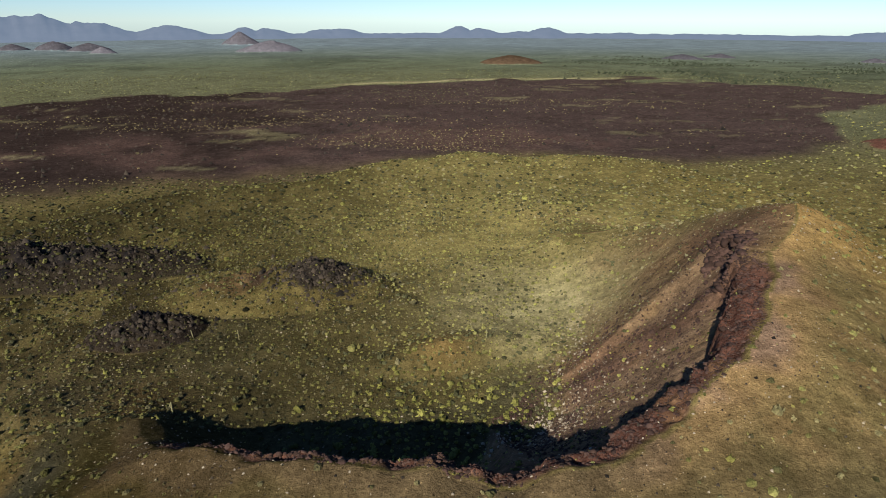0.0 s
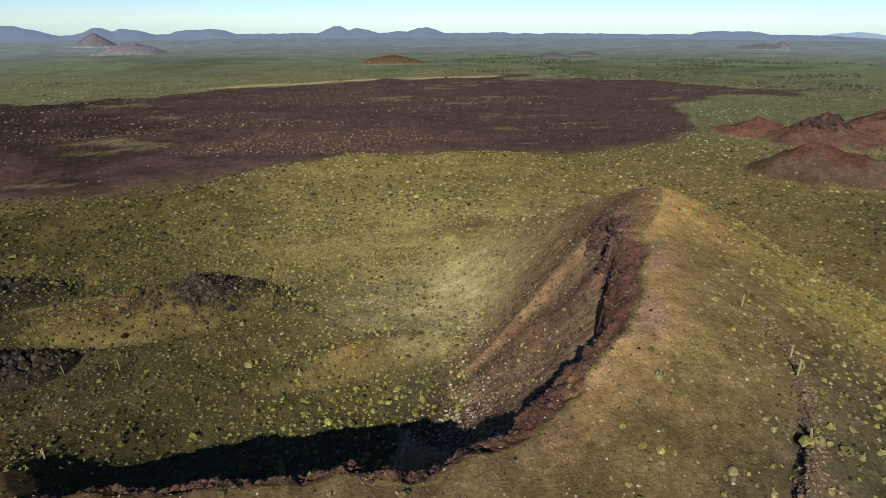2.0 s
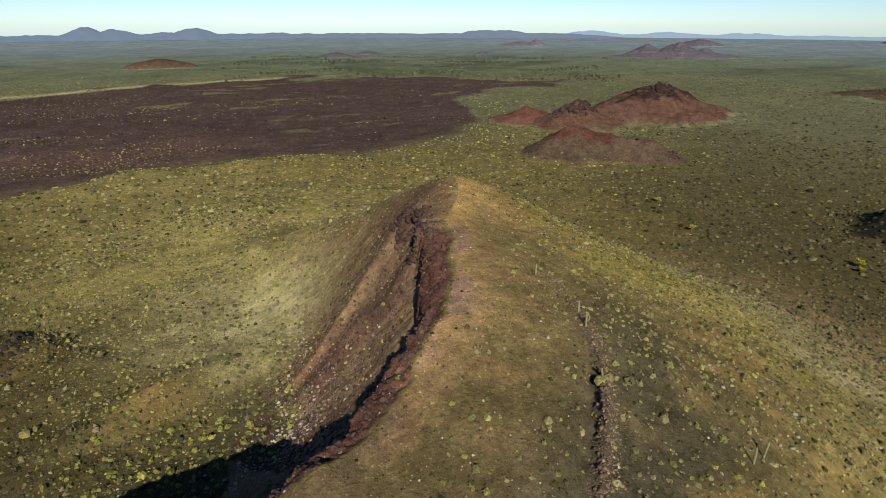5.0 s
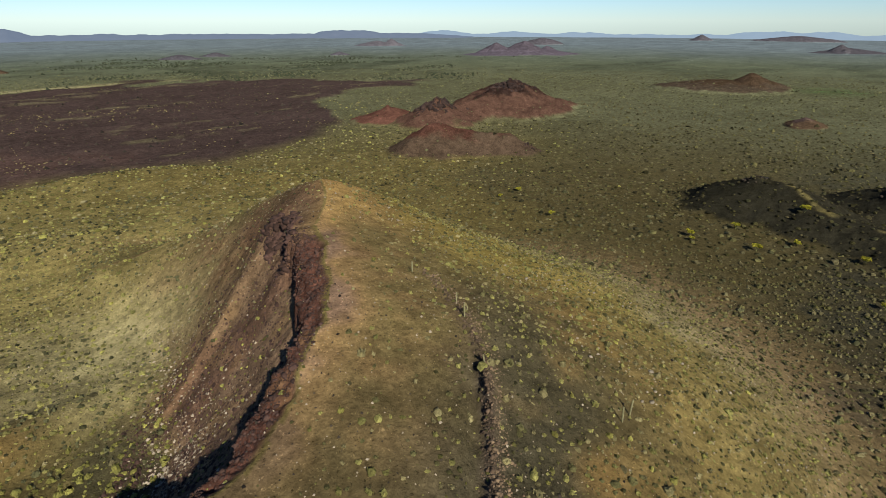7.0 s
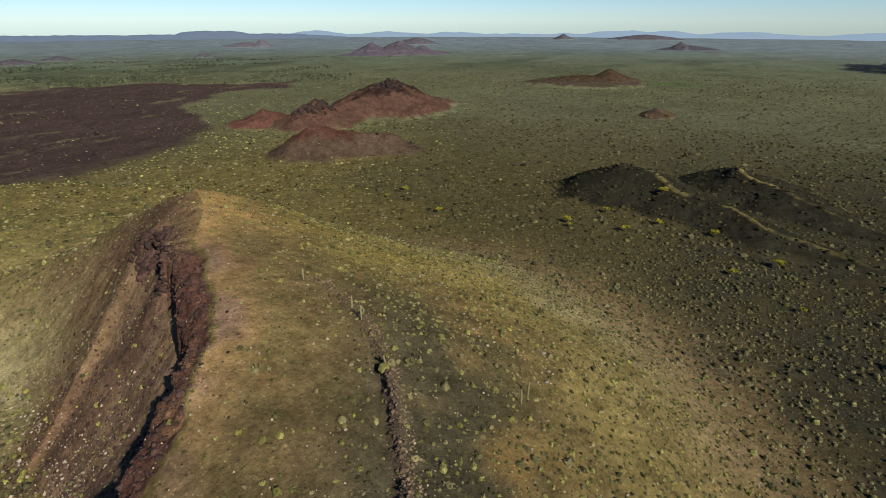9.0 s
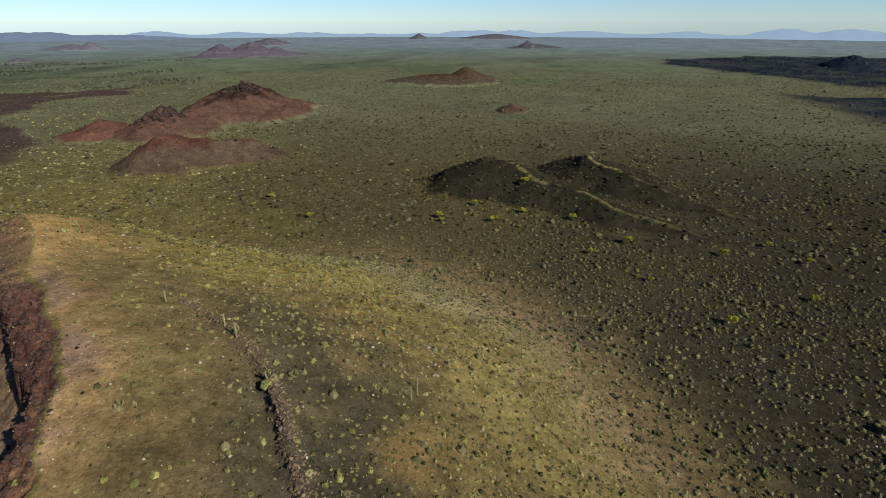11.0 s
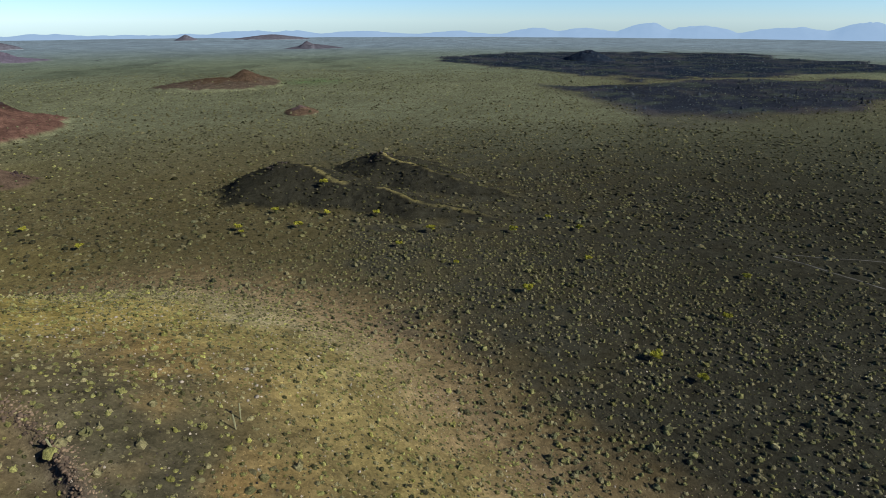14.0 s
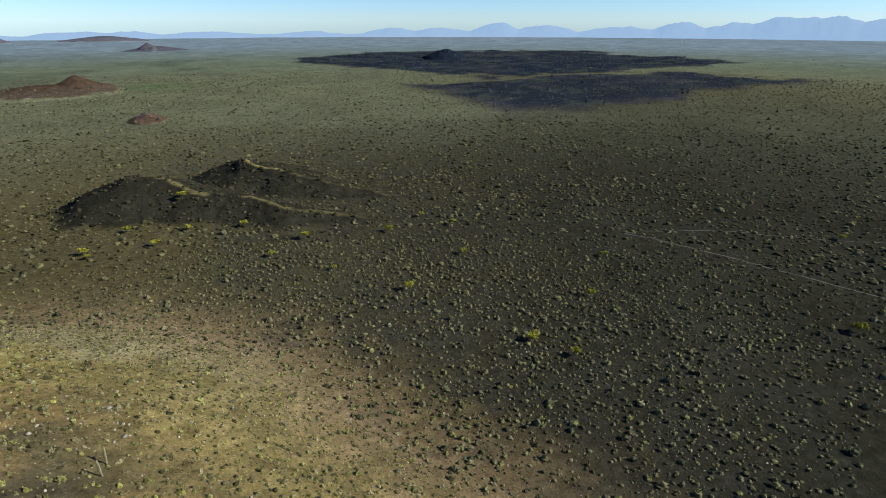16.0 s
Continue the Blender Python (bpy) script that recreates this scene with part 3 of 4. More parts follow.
spur = hill("grey_spur", "grey-brown cinder spur below the red hill", 338, 288, 92, 58, -52, 21, 0.8, SCORIA * (0.56, 0.58, 0.62), RED * 0.62, 5, crag=0.8, skirt=0.0,
     crest=((305, 338, 3), (317, 327, 15.5), (324, 319, 21), (329, 314, 21.5), (337, 306, 18), (352, 288, 15), (367, 269, 14), (374, 260, 8), (384, 246, 0)), slope=0.60, n=(170, 84))
hill("flat_hill", "long purple-brown hill on the far plain", 945, 298, 98, 62, -73, 15, 0.6, SCORIA * (0.50, 0.56, 0.62), SCORIA * 0.42, 6, crag=1.2, skirt=0.2, lumps=((973, 262, 52, 24),))
hill("dark_butte", "small dark butte on the olive plain", 668, 122, 26, 20, 10, 8, 0.9, SCORIA * 0.6, LAVA * 1.2, 7, crag=0.8)
knoll = hill("cinder_knoll", "dark cinder knoll with a grassy crest", 318, 15, 104, 64, 59, 17, 0.95, CINDER * 0.72, CINDER * 0.62, 8, crag=0.3,
     crest=((360, 92, 5), (356, 85, 13), (351, 77, 17.5), (345, 58, 16.0), (329, 42, 12.0), (316, 14, 9.6), (297, -8, 6.4), (289, -34, 3), (276, -58, -1)), slope=0.42, grassy=2.6, n=(220, 95))
low_knoll = hill("cinder_knoll", "lower dark cinder knoll behind a larger one", 348, -26, 90, 56, 47, 14, 0.95, CINDER * 0.8, CINDER * 0.7, 9, crag=0.3,
     crest=((404, 36, 5), (396, 26, 12), (386, 15, 14.5), (372, -2, 12), (352, -18, 10), (334, -40, 6.5), (318, -60, 2.5), (305, -78, -1)), slope=0.36, grassy=2.3, n=(200, 90))
lava_knoll = hill("lava_knoll", "olive knoll with a black lava outcrop", -60, 179, 38, 21, 3, 8.5, 0.8, OLIVE * 0.7, OLIVE * 0.6, 10, crag=1.6,
     lumps=((-46, 180, 20, 11),), stains=((-45, 179, 12.5, (0.015, 0.012, 0.009)), (-74, 174, 10, (0.066, 0.044, 0.021)), (-64, 176, 5, (0.030, 0.020, 0.013))))
lava_ridge = hill("lava_ridge", "low black lava ridge in the crater breach", -148, 196, 55, 20, 8, 9, 0.7, (0.020, 0.016, 0.011), (0.012, 0.010, 0.008), 11, crag=3.2)
outcrop = hill("lava_outcrop", "black lava outcrop on the crater floor", -92, 148, 17, 11, 15, 6, 0.7, (0.018, 0.014, 0.010), (0.012, 0.010, 0.008), 12, crag=2.8)
hill("far_butte", "flat-topped brown butte on the green plain", 172, 1480, 75, 50, 0, 20, 0.6, SCORIA * 0.65, SCORIA * 0.5, 13)
hill("lava_mound", "dark mound on the black lava flow", 1560, -500, 75, 60, 20, 27, 0.8, BLACK * 1.2, BLACK * 1.1, 15, crag=3)
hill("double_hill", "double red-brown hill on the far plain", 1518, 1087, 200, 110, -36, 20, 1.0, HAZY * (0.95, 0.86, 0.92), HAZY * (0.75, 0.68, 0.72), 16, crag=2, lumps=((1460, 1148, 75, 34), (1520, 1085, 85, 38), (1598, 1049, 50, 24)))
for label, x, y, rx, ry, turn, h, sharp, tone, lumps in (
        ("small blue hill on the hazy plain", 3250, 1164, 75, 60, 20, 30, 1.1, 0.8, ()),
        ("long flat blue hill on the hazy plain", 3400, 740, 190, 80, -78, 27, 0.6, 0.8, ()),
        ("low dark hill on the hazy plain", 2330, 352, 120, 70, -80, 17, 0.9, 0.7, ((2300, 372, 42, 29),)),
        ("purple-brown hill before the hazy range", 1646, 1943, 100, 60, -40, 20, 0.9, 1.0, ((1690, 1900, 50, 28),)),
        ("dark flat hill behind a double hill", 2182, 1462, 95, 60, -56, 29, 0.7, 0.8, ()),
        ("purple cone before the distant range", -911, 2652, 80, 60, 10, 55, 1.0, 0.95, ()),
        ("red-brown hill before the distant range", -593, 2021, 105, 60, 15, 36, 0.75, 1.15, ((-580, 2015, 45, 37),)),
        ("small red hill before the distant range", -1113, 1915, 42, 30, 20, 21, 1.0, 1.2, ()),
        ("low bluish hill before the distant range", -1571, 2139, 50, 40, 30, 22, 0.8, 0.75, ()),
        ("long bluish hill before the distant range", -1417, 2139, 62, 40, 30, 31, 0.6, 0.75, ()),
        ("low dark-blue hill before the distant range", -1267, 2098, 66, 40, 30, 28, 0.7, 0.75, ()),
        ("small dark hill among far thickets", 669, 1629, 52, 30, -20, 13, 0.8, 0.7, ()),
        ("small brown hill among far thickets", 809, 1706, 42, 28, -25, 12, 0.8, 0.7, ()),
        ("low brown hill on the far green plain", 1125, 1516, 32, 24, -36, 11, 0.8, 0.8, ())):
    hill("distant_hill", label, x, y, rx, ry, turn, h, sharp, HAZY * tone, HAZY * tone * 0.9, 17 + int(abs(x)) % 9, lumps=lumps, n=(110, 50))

# ---- mountains on the horizon: bearing, height over the plain, half width in degrees, flatness ----
PEAKS = [(-38, 120, 5, 1), (-34.7, 126, 4, 1), (-31, 92, 3, 1), (-24.7, 68, 2.6, 1), (-18.6, 57, 1.6, 1), (-16.4, 48, 2, 1), (-10.4, 44, 2.2, 2), (-1.3, 22, 2, 1), (1.5, 60, 1.5, 1), (3.6, 50, 1.7, 1), (7.6, 30, 2, 1),
         (9.8, 57, 1.7, 1), (17, 24, 2.0, 1), (22.2, 20, 2, 1), (30.5, 18, 3, 1), (37.5, 38, 2.6, 2), (40.3, 4, 2, 1), (46.7, 10, 2, 1)]
PEAKS_FAR = [(46.7, 34, 2.5, 1), (53.5, 26, 2.5, 1), (60, 24, 3, 1), (70.3, 18, 1.3, 1), (75.5, 32, 2.6, 2), (79.5, 36, 2.4, 1), (86, 30, 4, 1), (95, 30, 3, 1),
             (102.8, 52, 2.5, 1), (107.3, 50, 3, 1), (112.8, 80, 2.2, 1), (117, 70, 3, 1), (124.2, 56, 4, 1), (129.3, 82, 2.6, 1),
             (134, 84, 3, 1), (139, 112, 4, 2), (144, 95, 3, 1), (150, 90, 5, 1)]


def mountains(name, label, peaks, span, near, deep, material, seed, floor_h):
    az = np.radians(np.arange(span[0], span[1], 0.2))
    s = np.linspace(0, 1, 26)
    S, A = np.meshgrid(s, az, indexing="ij")
    deg = np.degrees(A)
    top = np.full(deg.shape, float(floor_h))
    for c, h, w, flat in peaks:
        q = np.abs(deg - c) / (1.45 * w)
        top = np.maximum(top, h * np.clip(1.15 - q ** (1.0 if flat == 1 else 2.2), 0, 1))
    rr = near + deep * S
    X, Y = rr * np.sin(A), rr * np.cos(A)
    taper = step(span[0], span[0] + 5, deg) * (1 - step(span[1] - 12, span[1], deg))
    top = top * taper
    rough = 1 + 0.08 * fbm(deg * 10, S * 10, 14, 4, seed) + 0.05 * fbm(deg * 10, S * 20, 5, 3, seed + 1)
    prof = np.sin(np.clip(S * 1.25, 0, 1) * math.pi / 2) ** 1.2
    Z = (top + 26 * taper) * prof * rough - 24
    Z[0] -= 20
    put(name, sheet(name, X, Y, Z, None, material=material), label, "mountains", kind="structure")


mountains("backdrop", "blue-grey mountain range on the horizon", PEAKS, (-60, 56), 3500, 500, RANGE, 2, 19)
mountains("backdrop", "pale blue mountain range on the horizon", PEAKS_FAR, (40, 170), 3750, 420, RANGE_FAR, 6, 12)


# ---- plants, stones and small things ----
def height(x, y):
    """Top of the ground, hills included."""
    x, y = np.asarray(x, float), np.asarray(y, float)
    z, k = land(x, y)
    up = np.zeros(x.shape)
    for h in HILLS:
        near = np.hypot(x - h["x"], y - h["y"]) < 1.4 * max(h["rx"], h["ry"])
        if near.any():
            up[near] = np.maximum(up[near], hill_height(x[near], y[near], h)[0])
    return z + up, k, up


def scatter(r0, r1, cell, az0, az1, seed):
    """Points spread unevenly over a ring sector, about one to each cell."""
    g = np.random.default_rng(seed)
    n = int(r1 / cell) + 1
    ix, iy = np.meshgrid(np.arange(-n, n), np.arange(-n, n))
    x = (ix + g.random(ix.shape)).ravel() * cell
    y = (iy + g.random(iy.shape)).ravel() * cell
    r, az = np.hypot(x, y), np.degrees(np.arctan2(x, y))
    ok = (r >= r0) & (r < r1) & (az > az0) & (az < az1)
    return x[ok], y[ok], g


CREOSOTE, DRY, BRIGHT, DUSK = (0.145, 0.142, 0.050), (0.150, 0.134, 0.072), (0.180, 0.174, 0.048), (0.060, 0.060, 0.030)


def plant_rule(x, y, k, up, g):
    """Chance that a plant grows there, its radius and its colour."""
    az, r = np.degrees(np.arctan2(x, y)), np.hypot(x, y)
    n = len(x)
    patch = fbm(x, y, 28, 3, 8)
    cone = (k["rho"] >= k["R"]) & (k["u"] < 0.97) & (k["breach"] < 0.5)
    wall = (k["rho"] < k["R"]) & (k["breach"] < 0.5) & (k["floor"] < 0.5)
    flow = lava(x, y)
    east = step(42, 80, az)
    dull = g.random(n) < step(24, 66, az + 10 * patch)
    chance = 0.86 + 0.3 * patch
    chance = np.where(cone, np.where(k["u"] < 0.07, 0.12, 0.60 + 0.38 * step(0.25, 0.5, k["u"]) + 0.4 * patch), chance)
    chance = np.where(wall, np.where(k["b"] < 82, 0.62, 0.12), chance)
    chance = np.where(flow > 0.5, np.where(az > 80, 0.34, np.clip(0.03 + (1.7 - 1.1 * step(6, 20, az)) * (fbm(x * 0.4, y * 1.7, 60, 4, 9) - 0.02), 0.03, 0.9)), chance)
    size = g.lognormal(-0.58, 0.33, n)
    size = size * np.where(wall & (k["b"] > 50), 0.6, 1.0) * np.where(flow > 0.5, 0.75, 1.0) * np.where(cone, 0.92, 1.0) * np.where((k["breach"] > 0.5) & (r < 420), 1.12, 1.08)
    open_plain = ~cone & ~wall & (k["rho"] > 135)
    size = np.where(open_plain, size * (1.15 + 0.22 * east), size)
    chance = np.where(open_plain, chance * (0.95 - 0.22 * east), chance)
    pick = g.random(n)
    hue = np.where((pick < 0.36)[:, None], CREOSOTE, np.where((pick < 0.66)[:, None], DRY, np.where((pick < 0.72)[:, None], BRIGHT, DUSK)))
    hue = np.where(((k["breach"] > 0.5) & (pick < 0.5) & (r < 480))[:, None], np.array((0.150, 0.142, 0.050)), hue)
    lush = (k["rho"] < 50) & (g.random(n) < (1 - step(104, 142, y)) * step(-40, -8, x))
    hue, size = np.where((lush & (pick < 0.8))[:, None], np.array((0.150, 0.146, 0.042)), hue), np.where(lush, size * 1.25, size)
    chance = np.where(lush & ~wall, 0.95, chance)
    hue = np.where(cone[:, None], hue * 0.75 + np.array((0.026, 0.022, 0.006)), hue)
    hue = np.where((flow > 0.5)[:, None] & (az < 80)[:, None], np.array((0.150, 0.125, 0.060)), hue)
    hue = np.where(dull[:, None] & (flow < 0.5)[:, None] & ~cone[:, None], np.where((pick < 0.9)[:, None], hue * (0.48 - 0.22 * step(150, 280, r))[:, None] + np.array((0.037, 0.033, 0.016)), hue), hue)
    # western plants dimmed like their soil, vignetting put into the hue
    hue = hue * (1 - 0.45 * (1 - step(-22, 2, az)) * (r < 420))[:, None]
    # bare lava on the mounds of the breach
    rocky = 1.15 * spot(x, y, -46, 180, 15) + 1.15 * spot(x, y, -92, 149, 13) + 1.1 * np.exp(-((x + 148) / 40) ** 2 - ((y - 199 - 0.14 * (x + 148)) / 12) ** 2)
    chance = chance * np.clip(1 - rocky, 0.06, 1)
    hue = np.where(((flow > 0.5) & (az > 80))[:, None], np.array((0.046, 0.054, 0.050)), hue)
    slag = (up > 1.5) & (r < 440) & (az > 50)
    chance, hue = np.where(slag, chance * 0.6, chance), np.where(slag[:, None], hue * 0.6, hue)
    red = (up > 2.5) & (r > 400)
    chance, size = np.where(red, 0.22, chance), np.where(red, size * 0.8, size)
    hue = np.where(red[:, None], np.array(DUSK), hue)
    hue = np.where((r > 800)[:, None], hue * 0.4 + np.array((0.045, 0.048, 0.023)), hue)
    # haze painted into the hue of plants far away
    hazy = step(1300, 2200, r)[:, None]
    hue = hue * (1 - hazy) + HAZE_BLUE * 0.8 * hazy
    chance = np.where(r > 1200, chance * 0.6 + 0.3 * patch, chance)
    return chance, np.clip(size, 0.2, 1.9), hue * (0.55 + 0.8 * g.random((n, 1)))


def tufts(count, seed, flat=0.8, leaf=0.42):
    """A shrub of loose tufts: triangles set round a dome, radius 1."""
    g = np.random.default_rng(seed)
    d = g.normal(size=(count, 3))
    d[:, 2] = np.abs(d[:, 2]) * 0.9 + 0.05
    d /= np.linalg.norm(d, axis=1)[:, None]
    lobes = g.normal(size=(5, 3))
    lobes /= np.linalg.norm(lobes, axis=1)[:, None]
    reach = 0.62 + 0.30 * np.max(d @ lobes.T, axis=1).clip(0, 1) ** 2
    c = d * (reach * (0.55 + 0.45 * g.random(count)))[:, None] * (1, 1, flat) + (0, 0, 0.10)
    tri = g.normal(size=(count, 3, 3)) * leaf * (0.6 + 0.6 * g.random((count, 1, 1)))
    tri -= tri.mean(1, keepdims=True)
    tri = tri + 0.15 * leaf * d[:, None, :] * np.array([-1, 0.5, 0.5])[None, :, None]
    v = c[:, None, :] + tri
    v[..., 2] = np.maximum(v[..., 2], 0.0)
    return v


def mound(sides, rings, seed, jitter=0.16):
    """A rounded, uneven cushion of a bush, radius 1, as triangles."""
    g = np.random.default_rng(seed)
    levels = []
    for i in range(rings + 1):
        e = 0.5 * math.pi * i / (rings + 1) * 1.02
        a = 2 * math.pi * (np.arange(sides) + 0.5 * (i % 2) + 0.25 * g.random(sides)) / sides
        w = math.cos(e) * (1 + jitter * g.normal(size=sides)) * (0.88 if i == 0 else 1.0)
        levels.append(np.stack([w * np.cos(a), w * np.sin(a), np.full(sides, -0.04 if i == 0 else 0.74 * math.sin(e)) * (1 + jitter * g.normal(size=sides))], 1))
    top = np.array((0.2 * g.normal() * jitter, 0.2 * g.normal() * jitter, 0.76 + 0.3 * jitter * g.normal()))
    tri = []
    for lo, hi in zip(levels[:-1], levels[1:]):
        for j in range(sides):
            k = (j + 1) % sides
            tri += [(lo[j], lo[k], hi[j]), (lo[k], hi[k], hi[j])]
    tri += [(levels[-1][j], levels[-1][(j + 1) % sides], top) for j in range(sides)]
    return np.array(tri)


def field(name, label, x, y, size, hue, kit, g, tallness=(0.7, 0.6)):
    """Many small plants as one mesh."""
    z = height(x, y)[0]
    co, rgb = [], []
    which = g.integers(0, len(kit), len(x))
    for i, v in enumerate(kit):
        m = which == i
        n = int(m.sum())
        if not n:
            continue
        a = g.random(n) * 2 * math.pi
        ca, sa_ = np.cos(a)[:, None, None], np.sin(a)[:, None, None]
        s = size[m][:, None, None]
        vx, vy, vz = v[None, ..., 0], v[None, ..., 1], v[None, ..., 2]
        tall = (tallness[0] + tallness[1] * g.random(n) ** 2)[:, None, None]
        p = np.stack([(vx * ca - vy * sa_) * s + x[m][:, None, None], (vx * sa_ + vy * ca) * s + y[m][:, None, None],
                      vz * s * tall + z[m][:, None, None] - 0.04], -1)
        co.append(p.reshape(-1, 3))
        rgb.append(np.repeat(hue[m], v.shape[0] * 3, 0))
    co, rgb = np.concatenate(co), np.concatenate(rgb)
    me = poly_mesh(name, co, np.arange(len(co)).reshape(-1, 3))
    paint(me, "hue", rgb)
    me.materials.append(LEAF)
    return put(name, me, label, "shrubs", kind="stuff")


def part(name, me, material, parent, label=""):
    if material is not None:
        me.materials.append(material)
    return put(name, me, label, parent=parent)


def tube(rows, radii, sides=6, cap=True):
    """A bent round stem through the given points."""
    rows = np.array(rows, float)
    a = np.linspace(0, 2 * math.pi, sides, endpoint=False)
    co, faces = [], []
    for p, r in zip(rows, radii):
        co += [(p[0] + r * math.cos(t), p[1] + r * math.sin(t), p[2]) for t in a]
    for i in range(len(rows) - 1):
        for j in range(sides):
            k = (j + 1) % sides
            faces.append((i * sides + j, i * sides + k, (i + 1) * sides + k, (i + 1) * sides + j))
    if cap:
        faces.append(tuple(range((len(rows) - 1) * sides, len(rows) * sides)))
    return co, faces


def joined(name, pieces):
    co, faces = [], []
    for c, f in pieces:
        n = len(co)
        co += list(c)
        faces += [tuple(i + n for i in q) for q in f]
    me = bpy.data.meshes.new(name)
    me.from_pydata([tuple(c) for c in co], [], faces)
    me.update()
    return me


def leaves(name, v, hue):
    me = poly_mesh(name, v.reshape(-1, 3), np.arange(v.shape[0] * 3).reshape(-1, 3))
    paint(me, "hue", np.tile(hue, (v.shape[0] * 3, 1)))
    return me


def stems(seed, n=7, spread=0.7, tall=0.75, thick=0.03):
    g = np.random.default_rng(seed)
    out = []
    for _ in range(n):
        a, w = g.random() * 6.28, spread * (0.4 + 0.6 * g.random())
        out.append(tube([(0, 0, -0.1), (0.45 * w * math.cos(a), 0.45 * w * math.sin(a), 0.4 * tall),
                         (w * math.cos(a + 0.2), w * math.sin(a + 0.2), tall * (0.7 + 0.3 * g.random()))], (thick, thick * 0.7, thick * 0.3), 4))
    return out


SHRUB_LABELS = [("olive creosote bush on bare cinder soil", CREOSOTE), ("dry grey-brown bursage bush on the slope", DRY),
                ("bright yellow-green brittlebush on the ground", BRIGHT), ("dusky dark-green bush with a sparse crown", DUSK)]


def shrub_kinds():
    kinds = []
    for i in range(8):
        label, hue = SHRUB_LABELS[i % 4]
        ob = tagged(new("shrub"), label, "shrub", "shrubs on the slopes")
        part("stems", joined("stems", stems(50 + i)), TWIG, ob)
        part("foliage", leaves("foliage", np.concatenate([mound(8, 2, 280 + i, 0.2) * (0.5, 0.5, 0.7), tufts(260, 70 + i, 1.0, 0.10)]), hue), LEAF, ob)
        kinds.append(ob)
    return kinds


def shrubs():
    near = [np.concatenate([mound(6, 1, 200 + s, 0.2) * (0.72, 0.72, 0.9), tufts(9, s, 1.0, 0.26)]) for s in range(14)]
    mid = [mound(5, 1, 240 + s, 0.22) * (1, 1, 1.1) for s in range(12)]
    far = [mound(5, 0, 340 + s, 0.2) * (1, 1, 1.15) for s in range(8)]
    squat = [mound(4, 1, 360 + s, 0.24) for s in range(10)]
    # close by: single plants first, the rest as a field
    x, y, g = scatter(14, 265, 2.15, -50, 152, 5)
    z, k, up = height(x, y)
    chance, size, hue = plant_rule(x, y, k, up, g)
    ok = g.random(len(x)) < chance
    x, y, z, size, hue = x[ok], y[ok], z[ok], size[ok], hue[ok]
    away = np.sqrt(x * x + y * y + (100 - z) ** 2)
    az = np.degrees(np.arctan2(x, y))
    single = (away < 112) & (az > -42) & (az < 140) & (size > 0.5)
    pick = np.flatnonzero(single)[:285]
    kinds = shrub_kinds()
    means = np.array([h for _, h in SHRUB_LABELS])
    for n, i in enumerate(pick):
        like = int(np.argmin(((means - hue[i]) ** 2).sum(1)))
        m = pose(x[i], y[i], z[i] - 0.03, 0, 0, g.random() * 360) @ Matrix.Diagonal((size[i], size[i], size[i] * (0.8 + 0.3 * g.random()), 1))
        src = kinds[like + 4 * (n % 2)]
        ob = copy_thing(src, m)
        ob.matrix_basis = m
    for src in kinds:
        for o in (*src.children_recursive, src):
            bpy.data.objects.remove(o)
    rest = np.ones(len(x), bool)
    rest[pick] = False
    field("desert_scrub", "olive and dry desert shrubs on cinder ground", x[rest], y[rest], size[rest], hue[rest] * 1.15, near, g, (0.75, 0.7))
    # low bushes close together where the crater opens and on the grassy flank
    x, y, g = scatter(40, 300, 2.1, -48, 128, 15)
    z, k, up = height(x, y)
    chance, size, hue = plant_rule(x, y, k, up, g)
    open_side = (k["breach"] > 0.5) | (k["rho"] < 50)
    grassy = (k["breach"] < 0.5) & (k["u"] > 0.10) & (k["u"] < 0.98)
    ok = g.random(len(x)) < np.where(open_side, 0.75, np.where(grassy, 0.5 * step(0.08, 0.3, k["u"]) + 0.45 * step(0.35, 0.55, k["u"]), 0)) * (0.8 + 0.6 * fbm(x, y, 20, 3, 9))
    low = [mound(6, 1, 420 + s, 0.24) for s in range(10)]
    field("low_scrub", "low olive bushes crowding the crater breach", x[ok], y[ok], size[ok] * 0.68, (hue * np.where((g.random(len(x)) < 0.4)[:, None], 0.55, 1.1))[ok], low, g)
    # dry grass tufts and seedlings between the bushes
    x, y, g = scatter(30, 250, 1.5, -46, 140, 33)
    z, k, up = height(x, y)
    chance, size, hue = plant_rule(x, y, k, up, g)
    ok = g.random(len(x)) < np.clip(chance, 0, 1) * (0.75 + 0.5 * fbm(x, y, 14, 3, 6))
    tint_ = np.where((g.random(len(x)) < 0.45)[:, None], 0.45, 1.0)
    field("grass_tufts", "small dry grass tufts between the shrubs", x[ok], y[ok], size[ok] * 0.42, (hue * tint_)[ok], [mound(5, 0, 440 + q, 0.3) for q in range(10)], g)
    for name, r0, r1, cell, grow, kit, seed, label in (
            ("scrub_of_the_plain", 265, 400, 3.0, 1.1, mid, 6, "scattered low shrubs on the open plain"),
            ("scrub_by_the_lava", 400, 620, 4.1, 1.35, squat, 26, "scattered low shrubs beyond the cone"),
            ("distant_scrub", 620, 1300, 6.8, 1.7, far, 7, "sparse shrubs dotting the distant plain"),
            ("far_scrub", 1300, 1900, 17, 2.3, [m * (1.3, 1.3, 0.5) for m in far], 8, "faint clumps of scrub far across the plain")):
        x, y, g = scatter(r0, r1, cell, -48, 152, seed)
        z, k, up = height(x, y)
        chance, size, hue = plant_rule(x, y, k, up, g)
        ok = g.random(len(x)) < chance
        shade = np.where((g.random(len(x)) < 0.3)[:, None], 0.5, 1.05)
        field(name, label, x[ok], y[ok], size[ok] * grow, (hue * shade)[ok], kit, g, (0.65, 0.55))

